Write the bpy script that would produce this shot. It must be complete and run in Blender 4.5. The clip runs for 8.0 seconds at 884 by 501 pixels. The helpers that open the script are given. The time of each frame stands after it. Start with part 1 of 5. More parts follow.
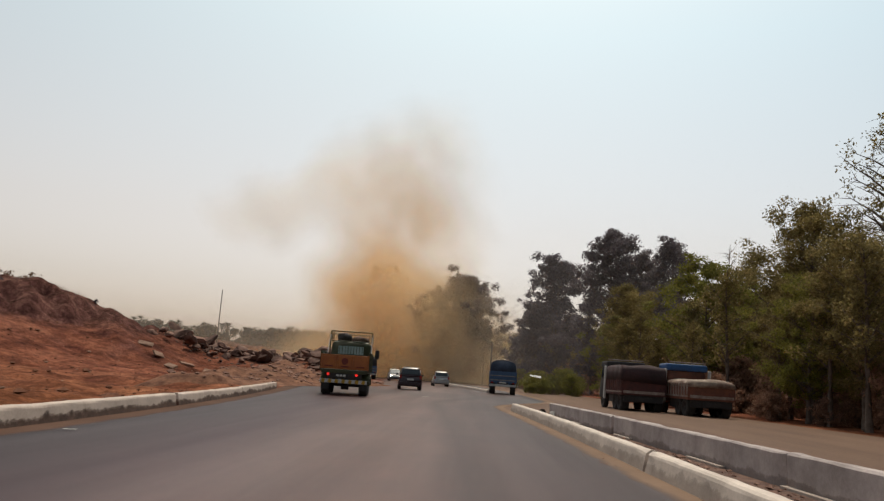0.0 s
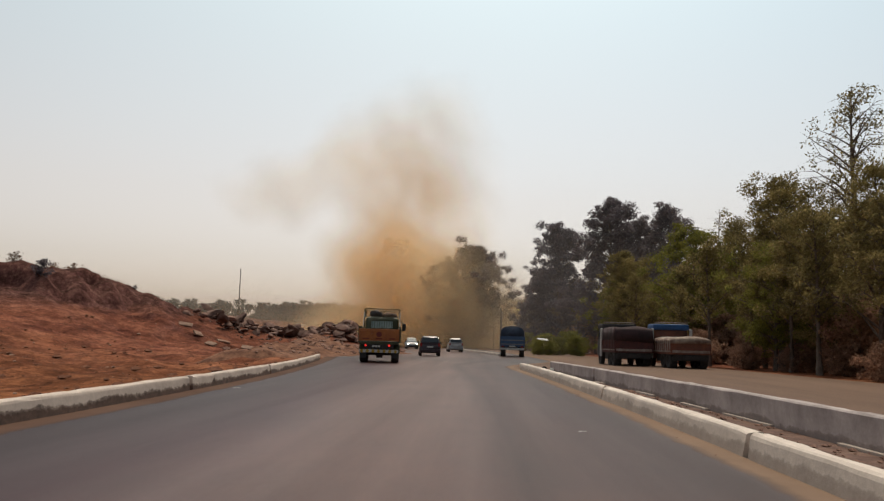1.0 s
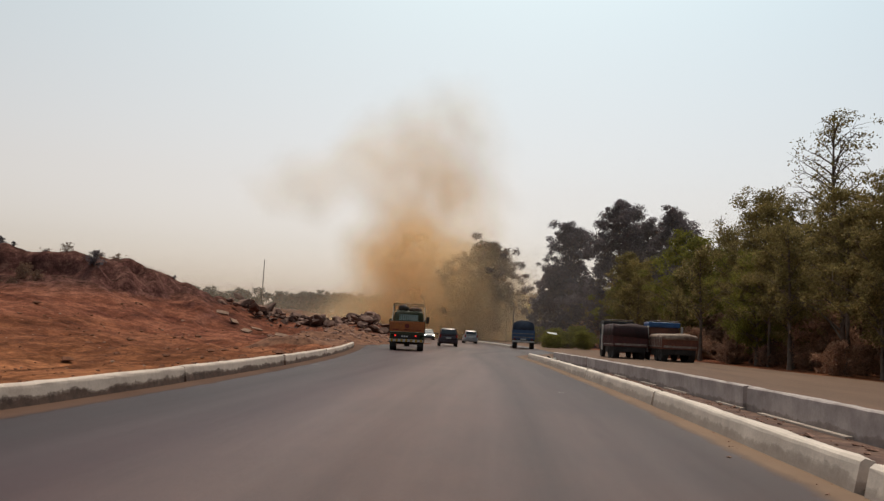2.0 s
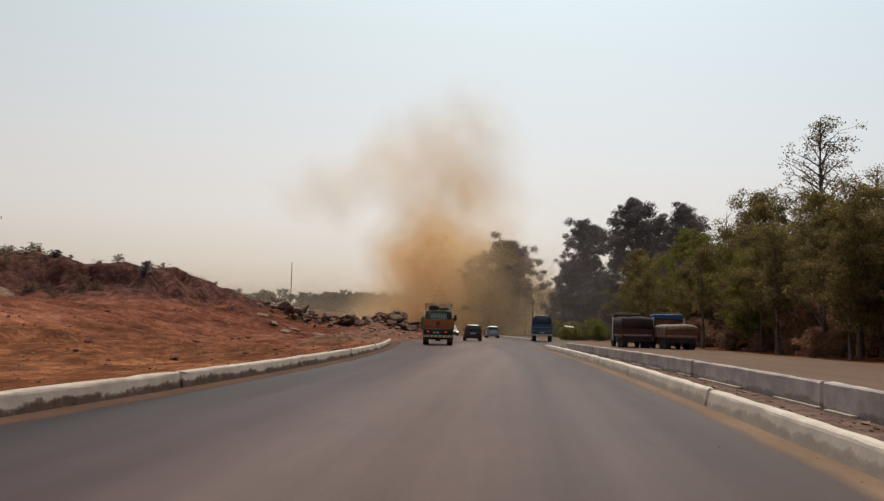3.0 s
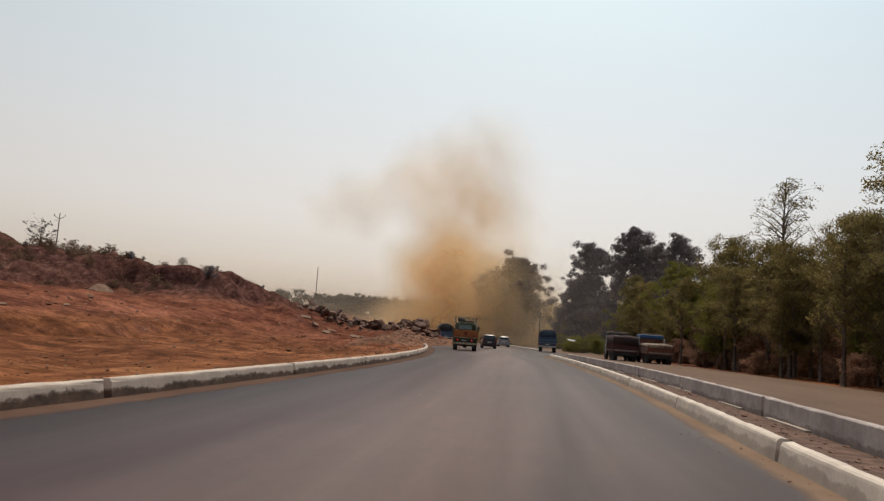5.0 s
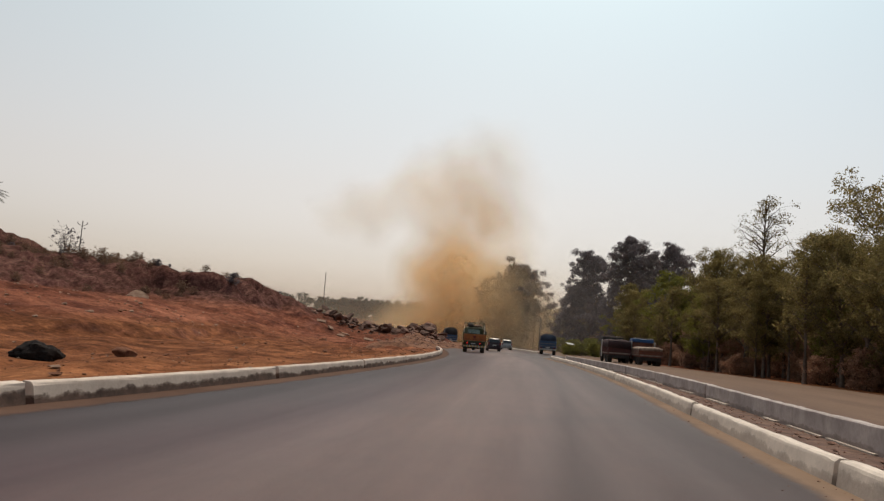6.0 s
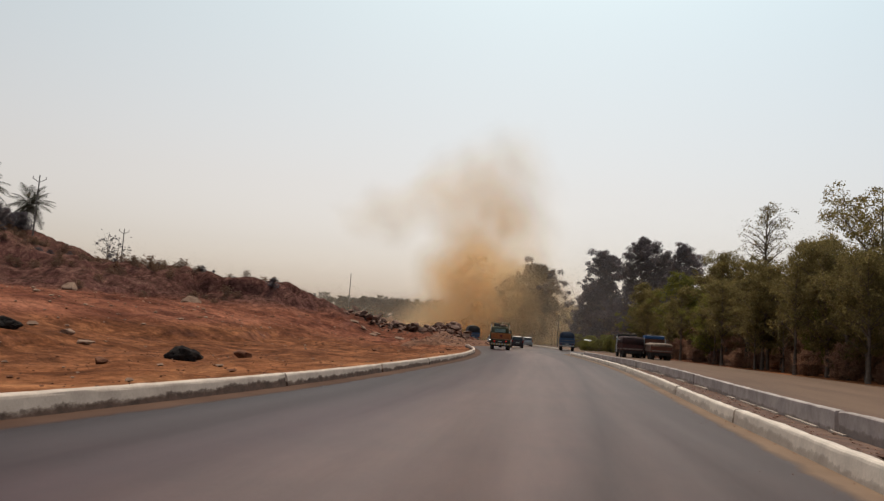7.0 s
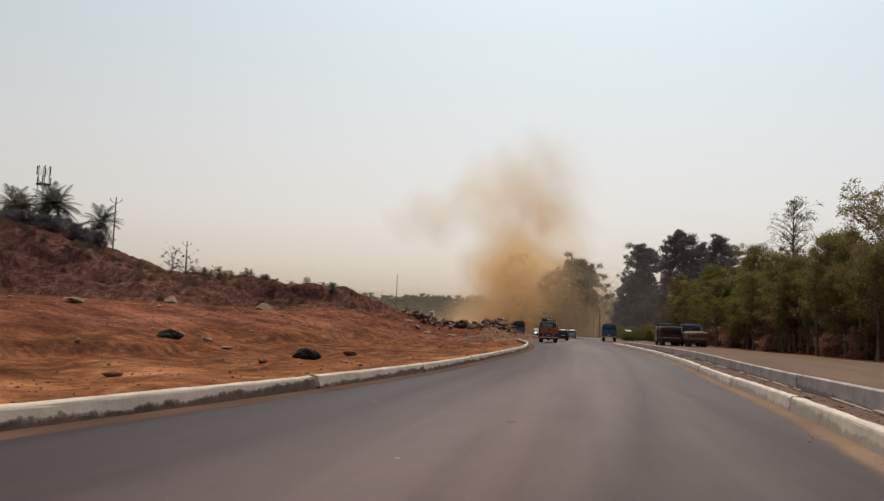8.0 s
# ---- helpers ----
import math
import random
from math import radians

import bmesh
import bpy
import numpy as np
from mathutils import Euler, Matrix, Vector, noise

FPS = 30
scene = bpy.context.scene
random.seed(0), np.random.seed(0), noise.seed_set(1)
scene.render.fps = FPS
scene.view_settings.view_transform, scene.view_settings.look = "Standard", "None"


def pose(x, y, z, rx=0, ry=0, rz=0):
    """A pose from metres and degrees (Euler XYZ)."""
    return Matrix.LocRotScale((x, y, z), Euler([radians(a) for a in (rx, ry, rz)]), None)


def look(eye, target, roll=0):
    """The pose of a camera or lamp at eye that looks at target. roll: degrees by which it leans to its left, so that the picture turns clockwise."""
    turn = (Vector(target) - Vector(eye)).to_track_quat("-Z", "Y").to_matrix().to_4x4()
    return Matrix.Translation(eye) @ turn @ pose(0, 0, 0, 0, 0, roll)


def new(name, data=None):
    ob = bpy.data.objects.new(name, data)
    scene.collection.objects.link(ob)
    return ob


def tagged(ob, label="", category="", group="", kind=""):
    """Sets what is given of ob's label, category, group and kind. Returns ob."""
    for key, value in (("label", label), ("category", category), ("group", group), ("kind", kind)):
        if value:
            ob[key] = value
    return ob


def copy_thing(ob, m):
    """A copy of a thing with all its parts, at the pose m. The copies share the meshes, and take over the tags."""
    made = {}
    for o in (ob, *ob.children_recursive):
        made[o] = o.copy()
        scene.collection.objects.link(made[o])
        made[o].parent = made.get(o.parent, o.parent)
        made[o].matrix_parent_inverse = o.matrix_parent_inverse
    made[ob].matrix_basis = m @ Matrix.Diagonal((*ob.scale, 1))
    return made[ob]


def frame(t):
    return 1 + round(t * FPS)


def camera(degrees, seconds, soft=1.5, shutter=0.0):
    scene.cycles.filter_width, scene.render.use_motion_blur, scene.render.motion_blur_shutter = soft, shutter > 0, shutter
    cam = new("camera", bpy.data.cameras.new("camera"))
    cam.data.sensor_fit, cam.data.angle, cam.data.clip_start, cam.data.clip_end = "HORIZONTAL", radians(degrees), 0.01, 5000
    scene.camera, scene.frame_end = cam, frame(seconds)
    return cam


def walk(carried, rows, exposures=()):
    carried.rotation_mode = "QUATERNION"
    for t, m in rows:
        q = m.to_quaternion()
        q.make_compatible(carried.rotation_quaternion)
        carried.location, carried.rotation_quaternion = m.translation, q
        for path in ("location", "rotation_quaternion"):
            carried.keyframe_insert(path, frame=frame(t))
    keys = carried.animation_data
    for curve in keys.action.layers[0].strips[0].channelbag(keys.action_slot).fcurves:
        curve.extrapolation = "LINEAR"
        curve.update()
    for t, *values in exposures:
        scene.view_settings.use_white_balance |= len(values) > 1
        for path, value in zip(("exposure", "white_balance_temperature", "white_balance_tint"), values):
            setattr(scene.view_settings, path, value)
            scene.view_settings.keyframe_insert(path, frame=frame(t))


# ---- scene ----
cam = camera(59.6, 8.0, 1.35)
PATH = [
    (0, (-0.49, -0.309, 1.105), (-0.582, 1.664, 1.424), 3.9),
    (0.5, (-0.604, -3.399, 1.105), (-0.658, -1.423, 1.406), 5.4),
    (1, (-0.685, -6.458, 1.161), (-0.789, -4.474, 1.394), 1.5),
    (1.5, (-0.759, -9.498, 1.165), (-0.863, -7.514, 1.393), 2.8),
    (1.7, (-0.778, -10.685, 1.163), (-0.895, -8.699, 1.377), 2.9),
    (2.8, (-0.783, -17.32, 1.132), (-0.975, -15.34, 1.339), 1.7),
    (3, (-0.806, -18.618, 1.144), (-0.993, -16.637, 1.343), 1.3),
    (3.5, (-0.882, -21.903, 1.184), (-1.066, -19.922, 1.395), 2.2),
    (4, (-0.988, -25.227, 1.233), (-1.205, -23.249, 1.434), 3.0),
    (4.5, (-1.146, -28.6, 1.271), (-1.346, -26.621, 1.477), 3.8),
    (4.7, (-1.229, -30.016, 1.282), (-1.432, -28.037, 1.49), 4.0),
    (5.8, (-1.86, -37.501, 1.209), (-2.077, -35.525, 1.435), 4.4),
    (6, (-1.872, -39.069, 1.235), (-2.08, -37.093, 1.456), 4.4),
    (6.5, (-2.202, -42.946, 1.339), (-2.435, -40.972, 1.558), 4.2),
    (7, (-2.528, -46.806, 1.431), (-2.774, -44.832, 1.64), 3.8),
    (7.5, (-2.83, -50.936, 1.499), (-3.124, -48.967, 1.691), 2.4),
    (8, (-3.158, -55.105, 1.542), (-3.495, -53.143, 1.735), 1.8),
]
walk(cam, [(t, look(eye, target, roll)) for t, eye, target, roll in PATH])

# ---- light ----
SUN_ELEVATION, SUN_AZIMUTH = 62.0, 4.0   # azimuth from +y towards +x
world = bpy.data.worlds.new("hazy_sky")
scene.world = world
world.use_nodes = True
wn, wl = world.node_tree.nodes, world.node_tree.links
sky = wn.new("ShaderNodeTexSky")
sky.sky_type, sky.sun_disc = "NISHITA", False
sky.sun_elevation, sky.sun_rotation = radians(SUN_ELEVATION), radians(SUN_AZIMUTH)
sky.air_density, sky.dust_density, sky.ozone_density, sky.altitude = 1.0, 3.2, 1.0, 60
calm = wn.new("ShaderNodeHueSaturation")
calm.inputs["Saturation"].default_value = 0.5
wl.new(sky.outputs[0], calm.inputs["Color"])
haze = wn.new("ShaderNodeMix")
haze.data_type, haze.blend_type = "RGBA", "MULTIPLY"
haze.inputs[0].default_value = 1.0
up_dir = wn.new("ShaderNodeTexCoord")
up_sep = wn.new("ShaderNodeSeparateXYZ")
wl.new(up_dir.outputs["Generated"], up_sep.inputs[0])
warm = wn.new("ShaderNodeValToRGB")          # dusty air: rosy low down, clearer and bluer higher up
warm.color_ramp.elements.new(0.2)
for stop, (p, c) in zip(warm.color_ramp.elements, ((0.05, (1.105, 0.965, 0.885)), (0.18, (1.06, 0.965, 0.87)), (0.42, (0.985, 1.07, 1.0)))):
    stop.position, stop.color = p, (*c, 1)
wl.new(up_sep.outputs["Z"], warm.inputs[0])
wl.new(warm.outputs[0], haze.inputs[7])
wl.new(calm.outputs[0], haze.inputs[6])
side = wn.new("ShaderNodeValToRGB")          # tint put into the skylight: warmer to the west, cooler to the east
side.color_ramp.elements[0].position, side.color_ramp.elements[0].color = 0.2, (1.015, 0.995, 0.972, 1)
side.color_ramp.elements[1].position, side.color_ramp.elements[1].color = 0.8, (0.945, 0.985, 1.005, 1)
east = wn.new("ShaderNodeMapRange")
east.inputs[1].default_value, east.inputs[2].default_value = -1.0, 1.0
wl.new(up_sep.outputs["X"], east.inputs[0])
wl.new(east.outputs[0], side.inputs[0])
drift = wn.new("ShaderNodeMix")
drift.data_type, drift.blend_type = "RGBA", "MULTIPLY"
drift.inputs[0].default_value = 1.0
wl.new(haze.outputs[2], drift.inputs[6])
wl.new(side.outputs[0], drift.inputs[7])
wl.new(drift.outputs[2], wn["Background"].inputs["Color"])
wn["Background"].inputs["Strength"].default_value = 0.12
sun = new("sun", bpy.data.lights.new("sun", "SUN"))
sun.data.energy, sun.data.angle, sun.data.color = 2.1, radians(1.5), (1.0, 0.86, 0.72)
_ce, _az = math.cos(radians(SUN_ELEVATION)), radians(SUN_AZIMUTH)
sun.matrix_world = look((60 * _ce * math.sin(_az), 60 * _ce * math.cos(_az), 60 * math.sin(radians(SUN_ELEVATION))), (0, 0, 0))
scene.view_settings.exposure = 0.14
scene.cycles.transparent_max_bounces = 96


# ---- materials ----
def material(name, rough=0.8, metal=0.0, spec=0.5):
    m = bpy.data.materials.new(name)
    m.use_nodes = True
    b = m.node_tree.nodes["Principled BSDF"]
    b.inputs["Roughness"].default_value = rough
    b.inputs["Metallic"].default_value = metal
    b.inputs["Specular IOR Level"].default_value = spec
    return m, m.node_tree.nodes, m.node_tree.links, b


def noise_node(n, l, scale, detail=4.0, rough=0.6, coords=None, stretch=None):
    t = n.new("ShaderNodeTexNoise")
    t.inputs["Scale"].default_value, t.inputs["Detail"].default_value, t.inputs["Roughness"].default_value = scale, detail, rough
    c = coords
    if c is None:
        c = n.new("ShaderNodeTexCoord").outputs["Object"]
    if stretch:
        mp = n.new("ShaderNodeMapping")
        mp.inputs["Scale"].default_value = stretch
        l.new(c, mp.inputs["Vector"])
        c = mp.outputs[0]
    l.new(c, t.inputs["Vector"])
    return t.outputs["Fac"]


def ramp(n, l, fac, stops):
    r = n.new("ShaderNodeValToRGB")
    while len(r.color_ramp.elements) < len(stops):
        r.color_ramp.elements.new(0.5)
    for e, (p, c) in zip(r.color_ramp.elements, stops):
        e.position, e.color = p, (*c, 1.0) if len(c) == 3 else c
    l.new(fac, r.inputs[0])
    return r.outputs[0]


def mix(n, l, fac, a, b, mode="MIX"):
    m = n.new("ShaderNodeMix")
    m.data_type, m.blend_type = "RGBA", mode
    for sock, v in ((m.inputs[0], fac), (m.inputs[6], a), (m.inputs[7], b)):
        if isinstance(v, bpy.types.NodeSocket):
            l.new(v, sock)
        else:
            sock.default_value = v if isinstance(v, float) else (*v, 1.0)
    return m.outputs[2]


def bump(n, l, b, fac, strength, distance=0.02):
    k = n.new("ShaderNodeBump")
    k.inputs["Strength"].default_value, k.inputs["Distance"].default_value = strength, distance
    l.new(fac, k.inputs["Height"])
    l.new(k.outputs[0], b.inputs["Normal"])


def speckled(name, a, b_, scale, rough=0.8, metal=0.0, fine=None, bumps=0.15, spec=0.4, stretch=None, vary=False):
    """Two colours mixed by noise at two scales, with a fine relief."""
    m, n, l, b = material(name, rough, metal, spec)
    f1 = noise_node(n, l, scale, 5, 0.65, stretch=stretch)
    f2 = noise_node(n, l, fine or scale * 9, 3, 0.6)
    c = mix(n, l, ramp(n, l, f1, [(0.35, (0, 0, 0)), (0.65, (1, 1, 1))]), a, b_)
    c = mix(n, l, 0.35, c, ramp(n, l, f2, [(0.3, (0.35, 0.35, 0.35)), (0.7, (1, 1, 1))]), "MULTIPLY")
    if vary:
        o = n.new("ShaderNodeObjectInfo")
        c = mix(n, l, 1.0, c, ramp(n, l, o.outputs["Random"], [(0.0, (0.55, 0.52, 0.50)), (0.6, (1.0, 1.0, 1.0)), (1.0, (1.45, 1.4, 1.35))]), "MULTIPLY")
    l.new(c, b.inputs["Base Color"])
    if bumps:
        bump(n, l, b, f2, bumps)
    return m


def leafy(name, dark, light, dry=None, gloss=0.7):
    m, n, l, b = material(name, gloss, 0, 0.15)
    g = n.new("ShaderNodeNewGeometry")
    stops = [(0.0, dark), (0.75, light)] + ([(1.0, dry)] if dry else [])
    c = ramp(n, l, g.outputs["Random Per Island"], stops)
    o = n.new("ShaderNodeObjectInfo")
    tone = ramp(n, l, o.outputs["Random"], [(0.0, (0.95, 0.95, 0.95)), (1.0, (1.35, 1.3, 1.2))])
    c = mix(n, l, 1.0, c, tone, "MULTIPLY")
    l.new(c, b.inputs["Base Color"])
    tr = n.new("ShaderNodeBsdfTranslucent")
    l.new(c, tr.inputs["Color"])
    ms = n.new("ShaderNodeMixShader")
    ms.inputs[0].default_value = 0.5
    l.new(b.outputs[0], ms.inputs[1])
    l.new(tr.outputs[0], ms.inputs[2])
    l.new(ms.outputs[0], n["Material Output"].inputs["Surface"])
    return m


def make_soil():
    m, n, l, b = material("red_soil", 1.0, 0, 0.03)
    co = n.new("ShaderNodeTexCoord").outputs["Object"]
    big = noise_node(n, l, 0.07, 6, 0.6, co)
    mid = noise_node(n, l, 0.28, 8, 0.68, co, (1.0, 0.75, 1.6))
    fine = noise_node(n, l, 5.0, 5, 0.7, co)
    flat = ramp(n, l, mid, [(0.34, (0.115, 0.043, 0.019)), (0.48, (0.235, 0.093, 0.041)), (0.64, (0.38, 0.172, 0.080))])
    red = ramp(n, l, mid, [(0.36, (0.090, 0.030, 0.020)), (0.52, (0.200, 0.074, 0.043)), (0.7, (0.32, 0.134, 0.082))])
    sep = n.new("ShaderNodeSeparateXYZ")
    l.new(co, sep.inputs[0])
    up = n.new("ShaderNodeMapRange")
    up.inputs[1].default_value, up.inputs[2].default_value = 0.55, 1.15
    l.new(sep.outputs["Z"], up.inputs[0])
    # a strip of dark trampled earth with dry weeds between the pale sand by the kerb and the red slope
    uv = n.new("ShaderNodeSeparateXYZ")
    l.new(n.new("ShaderNodeTexCoord").outputs["UV"], uv.inputs[0])
    wob = n.new("ShaderNodeMath")
    wob.operation, wob.inputs[1].default_value = "MULTIPLY_ADD", 0.30
    l.new(mid, wob.inputs[0])
    l.new(uv.outputs["X"], wob.inputs[2])
    strip = ramp(n, l, wob.outputs[0], [(0.62, (0, 0, 0)), (0.70, (1, 1, 1)), (0.95, (1, 1, 1)), (1.0, (0.6, 0.6, 0.6))])
    weeds = ramp(n, l, noise_node(n, l, 0.6, 7, 0.75, co), [(0.38, (0.085, 0.033, 0.016)), (0.52, (0.19, 0.074, 0.034)), (0.68, (0.34, 0.145, 0.066))])
    part_of = n.new("ShaderNodeMath")
    part_of.operation, part_of.inputs[1].default_value = "MULTIPLY", 0.92
    l.new(strip, part_of.inputs[0])
    flat = mix(n, l, part_of.outputs[0], flat, weeds)
    # northwards the red slope comes down to the kerb
    north = n.new("ShaderNodeMapRange")
    north.inputs[1].default_value, north.inputs[2].default_value = 0.12, 0.50
    l.new(uv.outputs["Y"], north.inputs[0])
    both = n.new("ShaderNodeMath")
    both.operation = "MAXIMUM"
    l.new(north.outputs[0], both.inputs[0])
    l.new(up.outputs[0], both.inputs[1])
    c = mix(n, l, both.outputs[0], flat, red)
    # dry grass and dark crust over the top of the bank
    top = n.new("ShaderNodeMapRange")
    top.inputs[1].default_value, top.inputs[2].default_value = 2.6, 4.2
    l.new(sep.outputs["Z"], top.inputs[0])
    gully = noise_node(n, l, 0.75, 6, 0.72, co, (1.0, 1.0, 0.7))
    crust = ramp(n, l, gully, [(0.38, (0.045, 0.020, 0.015)), (0.52, (0.112, 0.053, 0.042)), (0.68, (0.21, 0.112, 0.088))])
    c = mix(n, l, top.outputs[0], c, crust)
    # dark colour where the bank is cut steep, streaked down the face
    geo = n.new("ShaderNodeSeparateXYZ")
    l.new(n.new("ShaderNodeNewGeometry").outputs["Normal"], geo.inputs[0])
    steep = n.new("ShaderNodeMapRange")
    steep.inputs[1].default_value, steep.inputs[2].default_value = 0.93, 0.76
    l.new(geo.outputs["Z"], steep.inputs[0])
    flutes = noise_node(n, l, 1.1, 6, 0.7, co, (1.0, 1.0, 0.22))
    steep_tint = ramp(n, l, flutes, [(0.36, (0.068, 0.029, 0.025)), (0.52, (0.125, 0.056, 0.046)), (0.68, (0.22, 0.115, 0.090))])
    c = mix(n, l, steep.outputs[0], c, steep_tint)
    clods = noise_node(n, l, 1.5, 6, 0.75, co, (1.0, 0.8, 1.4))
    c = mix(n, l, 0.5, c, ramp(n, l, clods, [(0.38, (0.30, 0.28, 0.27)), (0.58, (1.25, 1.25, 1.25))]), "MULTIPLY")
    c = mix(n, l, 0.6, c, ramp(n, l, fine, [(0.3, (0.25, 0.23, 0.22)), (0.65, (1.25, 1.25, 1.25))]), "MULTIPLY")
    tracks = noise_node(n, l, 0.9, 6, 0.7, co, (1.0, 0.16, 1.0))
    c = mix(n, l, 0.6, c, ramp(n, l, tracks, [(0.36, (0.42, 0.38, 0.36)), (0.50, (1.0, 1.0, 1.0)), (0.66, (1.3, 1.3, 1.3))]), "MULTIPLY")
    c = mix(n, l, 0.9, c, ramp(n, l, big, [(0.36, (0.72, 0.66, 0.62)), (0.62, (1.15, 1.11, 1.09))]), "MULTIPLY")
    l.new(c, b.inputs["Base Color"])
    bump(n, l, b, fine, 0.5, 0.08)
    return m


def make_asphalt():
    """Worn asphalt: polished wheel tracks, a darker western lane, and sand drifted along both edges."""
    m, n, l, b = material("asphalt", 0.50, 0, 0.20)
    tc = n.new("ShaderNodeTexCoord")
    co = tc.outputs["Object"]
    uv = n.new("ShaderNodeSeparateXYZ")
    l.new(tc.outputs["UV"], uv.inputs[0])
    grain = noise_node(n, l, 40, 4, 0.75, co)
    lanes = noise_node(n, l, 1.0, 5, 0.6, co, (0.8, 0.03, 1.0))
    patch = noise_node(n, l, 0.3, 6, 0.65, co)
    edge_n = noise_node(n, l, 0.9, 6, 0.7, co)
    # darkest at the western edge, palest mid-road, darker again to the east
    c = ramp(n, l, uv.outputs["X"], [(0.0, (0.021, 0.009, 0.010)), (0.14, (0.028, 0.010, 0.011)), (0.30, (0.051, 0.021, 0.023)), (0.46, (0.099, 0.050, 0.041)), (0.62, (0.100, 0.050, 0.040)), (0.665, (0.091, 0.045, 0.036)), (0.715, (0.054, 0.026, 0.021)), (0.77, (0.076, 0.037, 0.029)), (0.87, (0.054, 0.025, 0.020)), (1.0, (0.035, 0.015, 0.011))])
    c = mix(n, l, 0.8, c, ramp(n, l, lanes, [(0.3, (0.72, 0.71, 0.71)), (0.7, (1.18, 1.17, 1.15))]), "MULTIPLY")
    c = mix(n, l, 0.55, c, ramp(n, l, patch, [(0.35, (0.72, 0.71, 0.71)), (0.65, (1.15, 1.13, 1.1))]), "MULTIPLY")
    c = mix(n, l, 0.6, c, ramp(n, l, grain, [(0.3, (0.5, 0.5, 0.5)), (0.7, (1.3, 1.3, 1.28))]), "MULTIPLY")
    c = mix(n, l, 0.28, c, ramp(n, l, noise_node(n, l, 4.5, 7, 0.75, co, (1.0, 0.25, 1.0)), [(0.35, (0.66, 0.65, 0.65)), (0.65, (1.22, 1.21, 1.2))]), "MULTIPLY")
    # a darker, patched stretch across the road at the junction
    cross = n.new("ShaderNodeMath")
    cross.operation, cross.inputs[1].default_value = "MULTIPLY_ADD", 9.0
    l.new(edge_n, cross.inputs[0])
    l.new(uv.outputs["Y"], cross.inputs[2])
    span = n.new("ShaderNodeMapRange")
    span.inputs[1].default_value, span.inputs[2].default_value = 35.0, 75.0
    l.new(cross.outputs[0], span.inputs[0])
    c = mix(n, l, 1.0, c, ramp(n, l, span.outputs[0], [(0.18, (1.0, 1.0, 1.0)), (0.26, (0.62, 0.60, 0.60)), (0.44, (0.66, 0.63, 0.62)), (0.52, (0.95, 0.95, 0.95))]), "MULTIPLY")
    # sand: its share grows towards either edge, broken up by noise
    near = n.new("ShaderNodeMapRange")
    near.inputs[1].default_value, near.inputs[2].default_value, near.inputs[3].default_value, near.inputs[4].default_value = 0.935, 0.990, -0.45, 0.75
    l.new(uv.outputs["X"], near.inputs[0])
    near2 = n.new("ShaderNodeMapRange")
    near2.inputs[1].default_value, near2.inputs[2].default_value, near2.inputs[3].default_value, near2.inputs[4].default_value = 0.075, 0.030, -0.45, 0.75
    l.new(uv.outputs["X"], near2.inputs[0])
    mx = n.new("ShaderNodeMath")
    mx.operation = "MAXIMUM"
    l.new(near.outputs[0], mx.inputs[0])
    l.new(near2.outputs[0], mx.inputs[1])
    ad = n.new("ShaderNodeMath")
    ad.operation = "ADD"
    l.new(mx.outputs[0], ad.inputs[0])
    l.new(edge_n, ad.inputs[1])
    share = ramp(n, l, ad.outputs[0], [(0.40, (0, 0, 0)), (0.85, (1, 1, 1))])
    sand = ramp(n, l, patch, [(0.3, (0.175, 0.116, 0.082)), (0.7, (0.245, 0.165, 0.116))])
    silt = ramp(n, l, patch, [(0.3, (0.080, 0.046, 0.034)), (0.7, (0.135, 0.080, 0.058))])
    sand = mix(n, l, ramp(n, l, uv.outputs["X"], [(0.4, (0, 0, 0)), (0.6, (1, 1, 1))]), silt, sand)
    c = mix(n, l, share, c, sand)
    l.new(c, b.inputs["Base Color"])
    # wheel-polished streaks along the road, duller in the darker western lane
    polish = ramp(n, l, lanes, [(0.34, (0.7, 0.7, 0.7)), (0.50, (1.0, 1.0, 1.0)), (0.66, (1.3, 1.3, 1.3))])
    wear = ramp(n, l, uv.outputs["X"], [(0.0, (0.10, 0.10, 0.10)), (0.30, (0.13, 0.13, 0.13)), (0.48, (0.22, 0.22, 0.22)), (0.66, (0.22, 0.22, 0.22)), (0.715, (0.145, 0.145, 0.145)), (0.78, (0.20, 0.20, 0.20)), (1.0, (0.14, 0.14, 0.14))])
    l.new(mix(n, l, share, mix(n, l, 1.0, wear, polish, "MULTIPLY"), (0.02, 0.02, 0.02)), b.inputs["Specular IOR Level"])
    l.new(mix(n, l, share, (0.50, 0.50, 0.50), (0.95, 0.95, 0.95)), b.inputs["Roughness"])
    bump(n, l, b, grain, 0.25, 0.006)
    return m


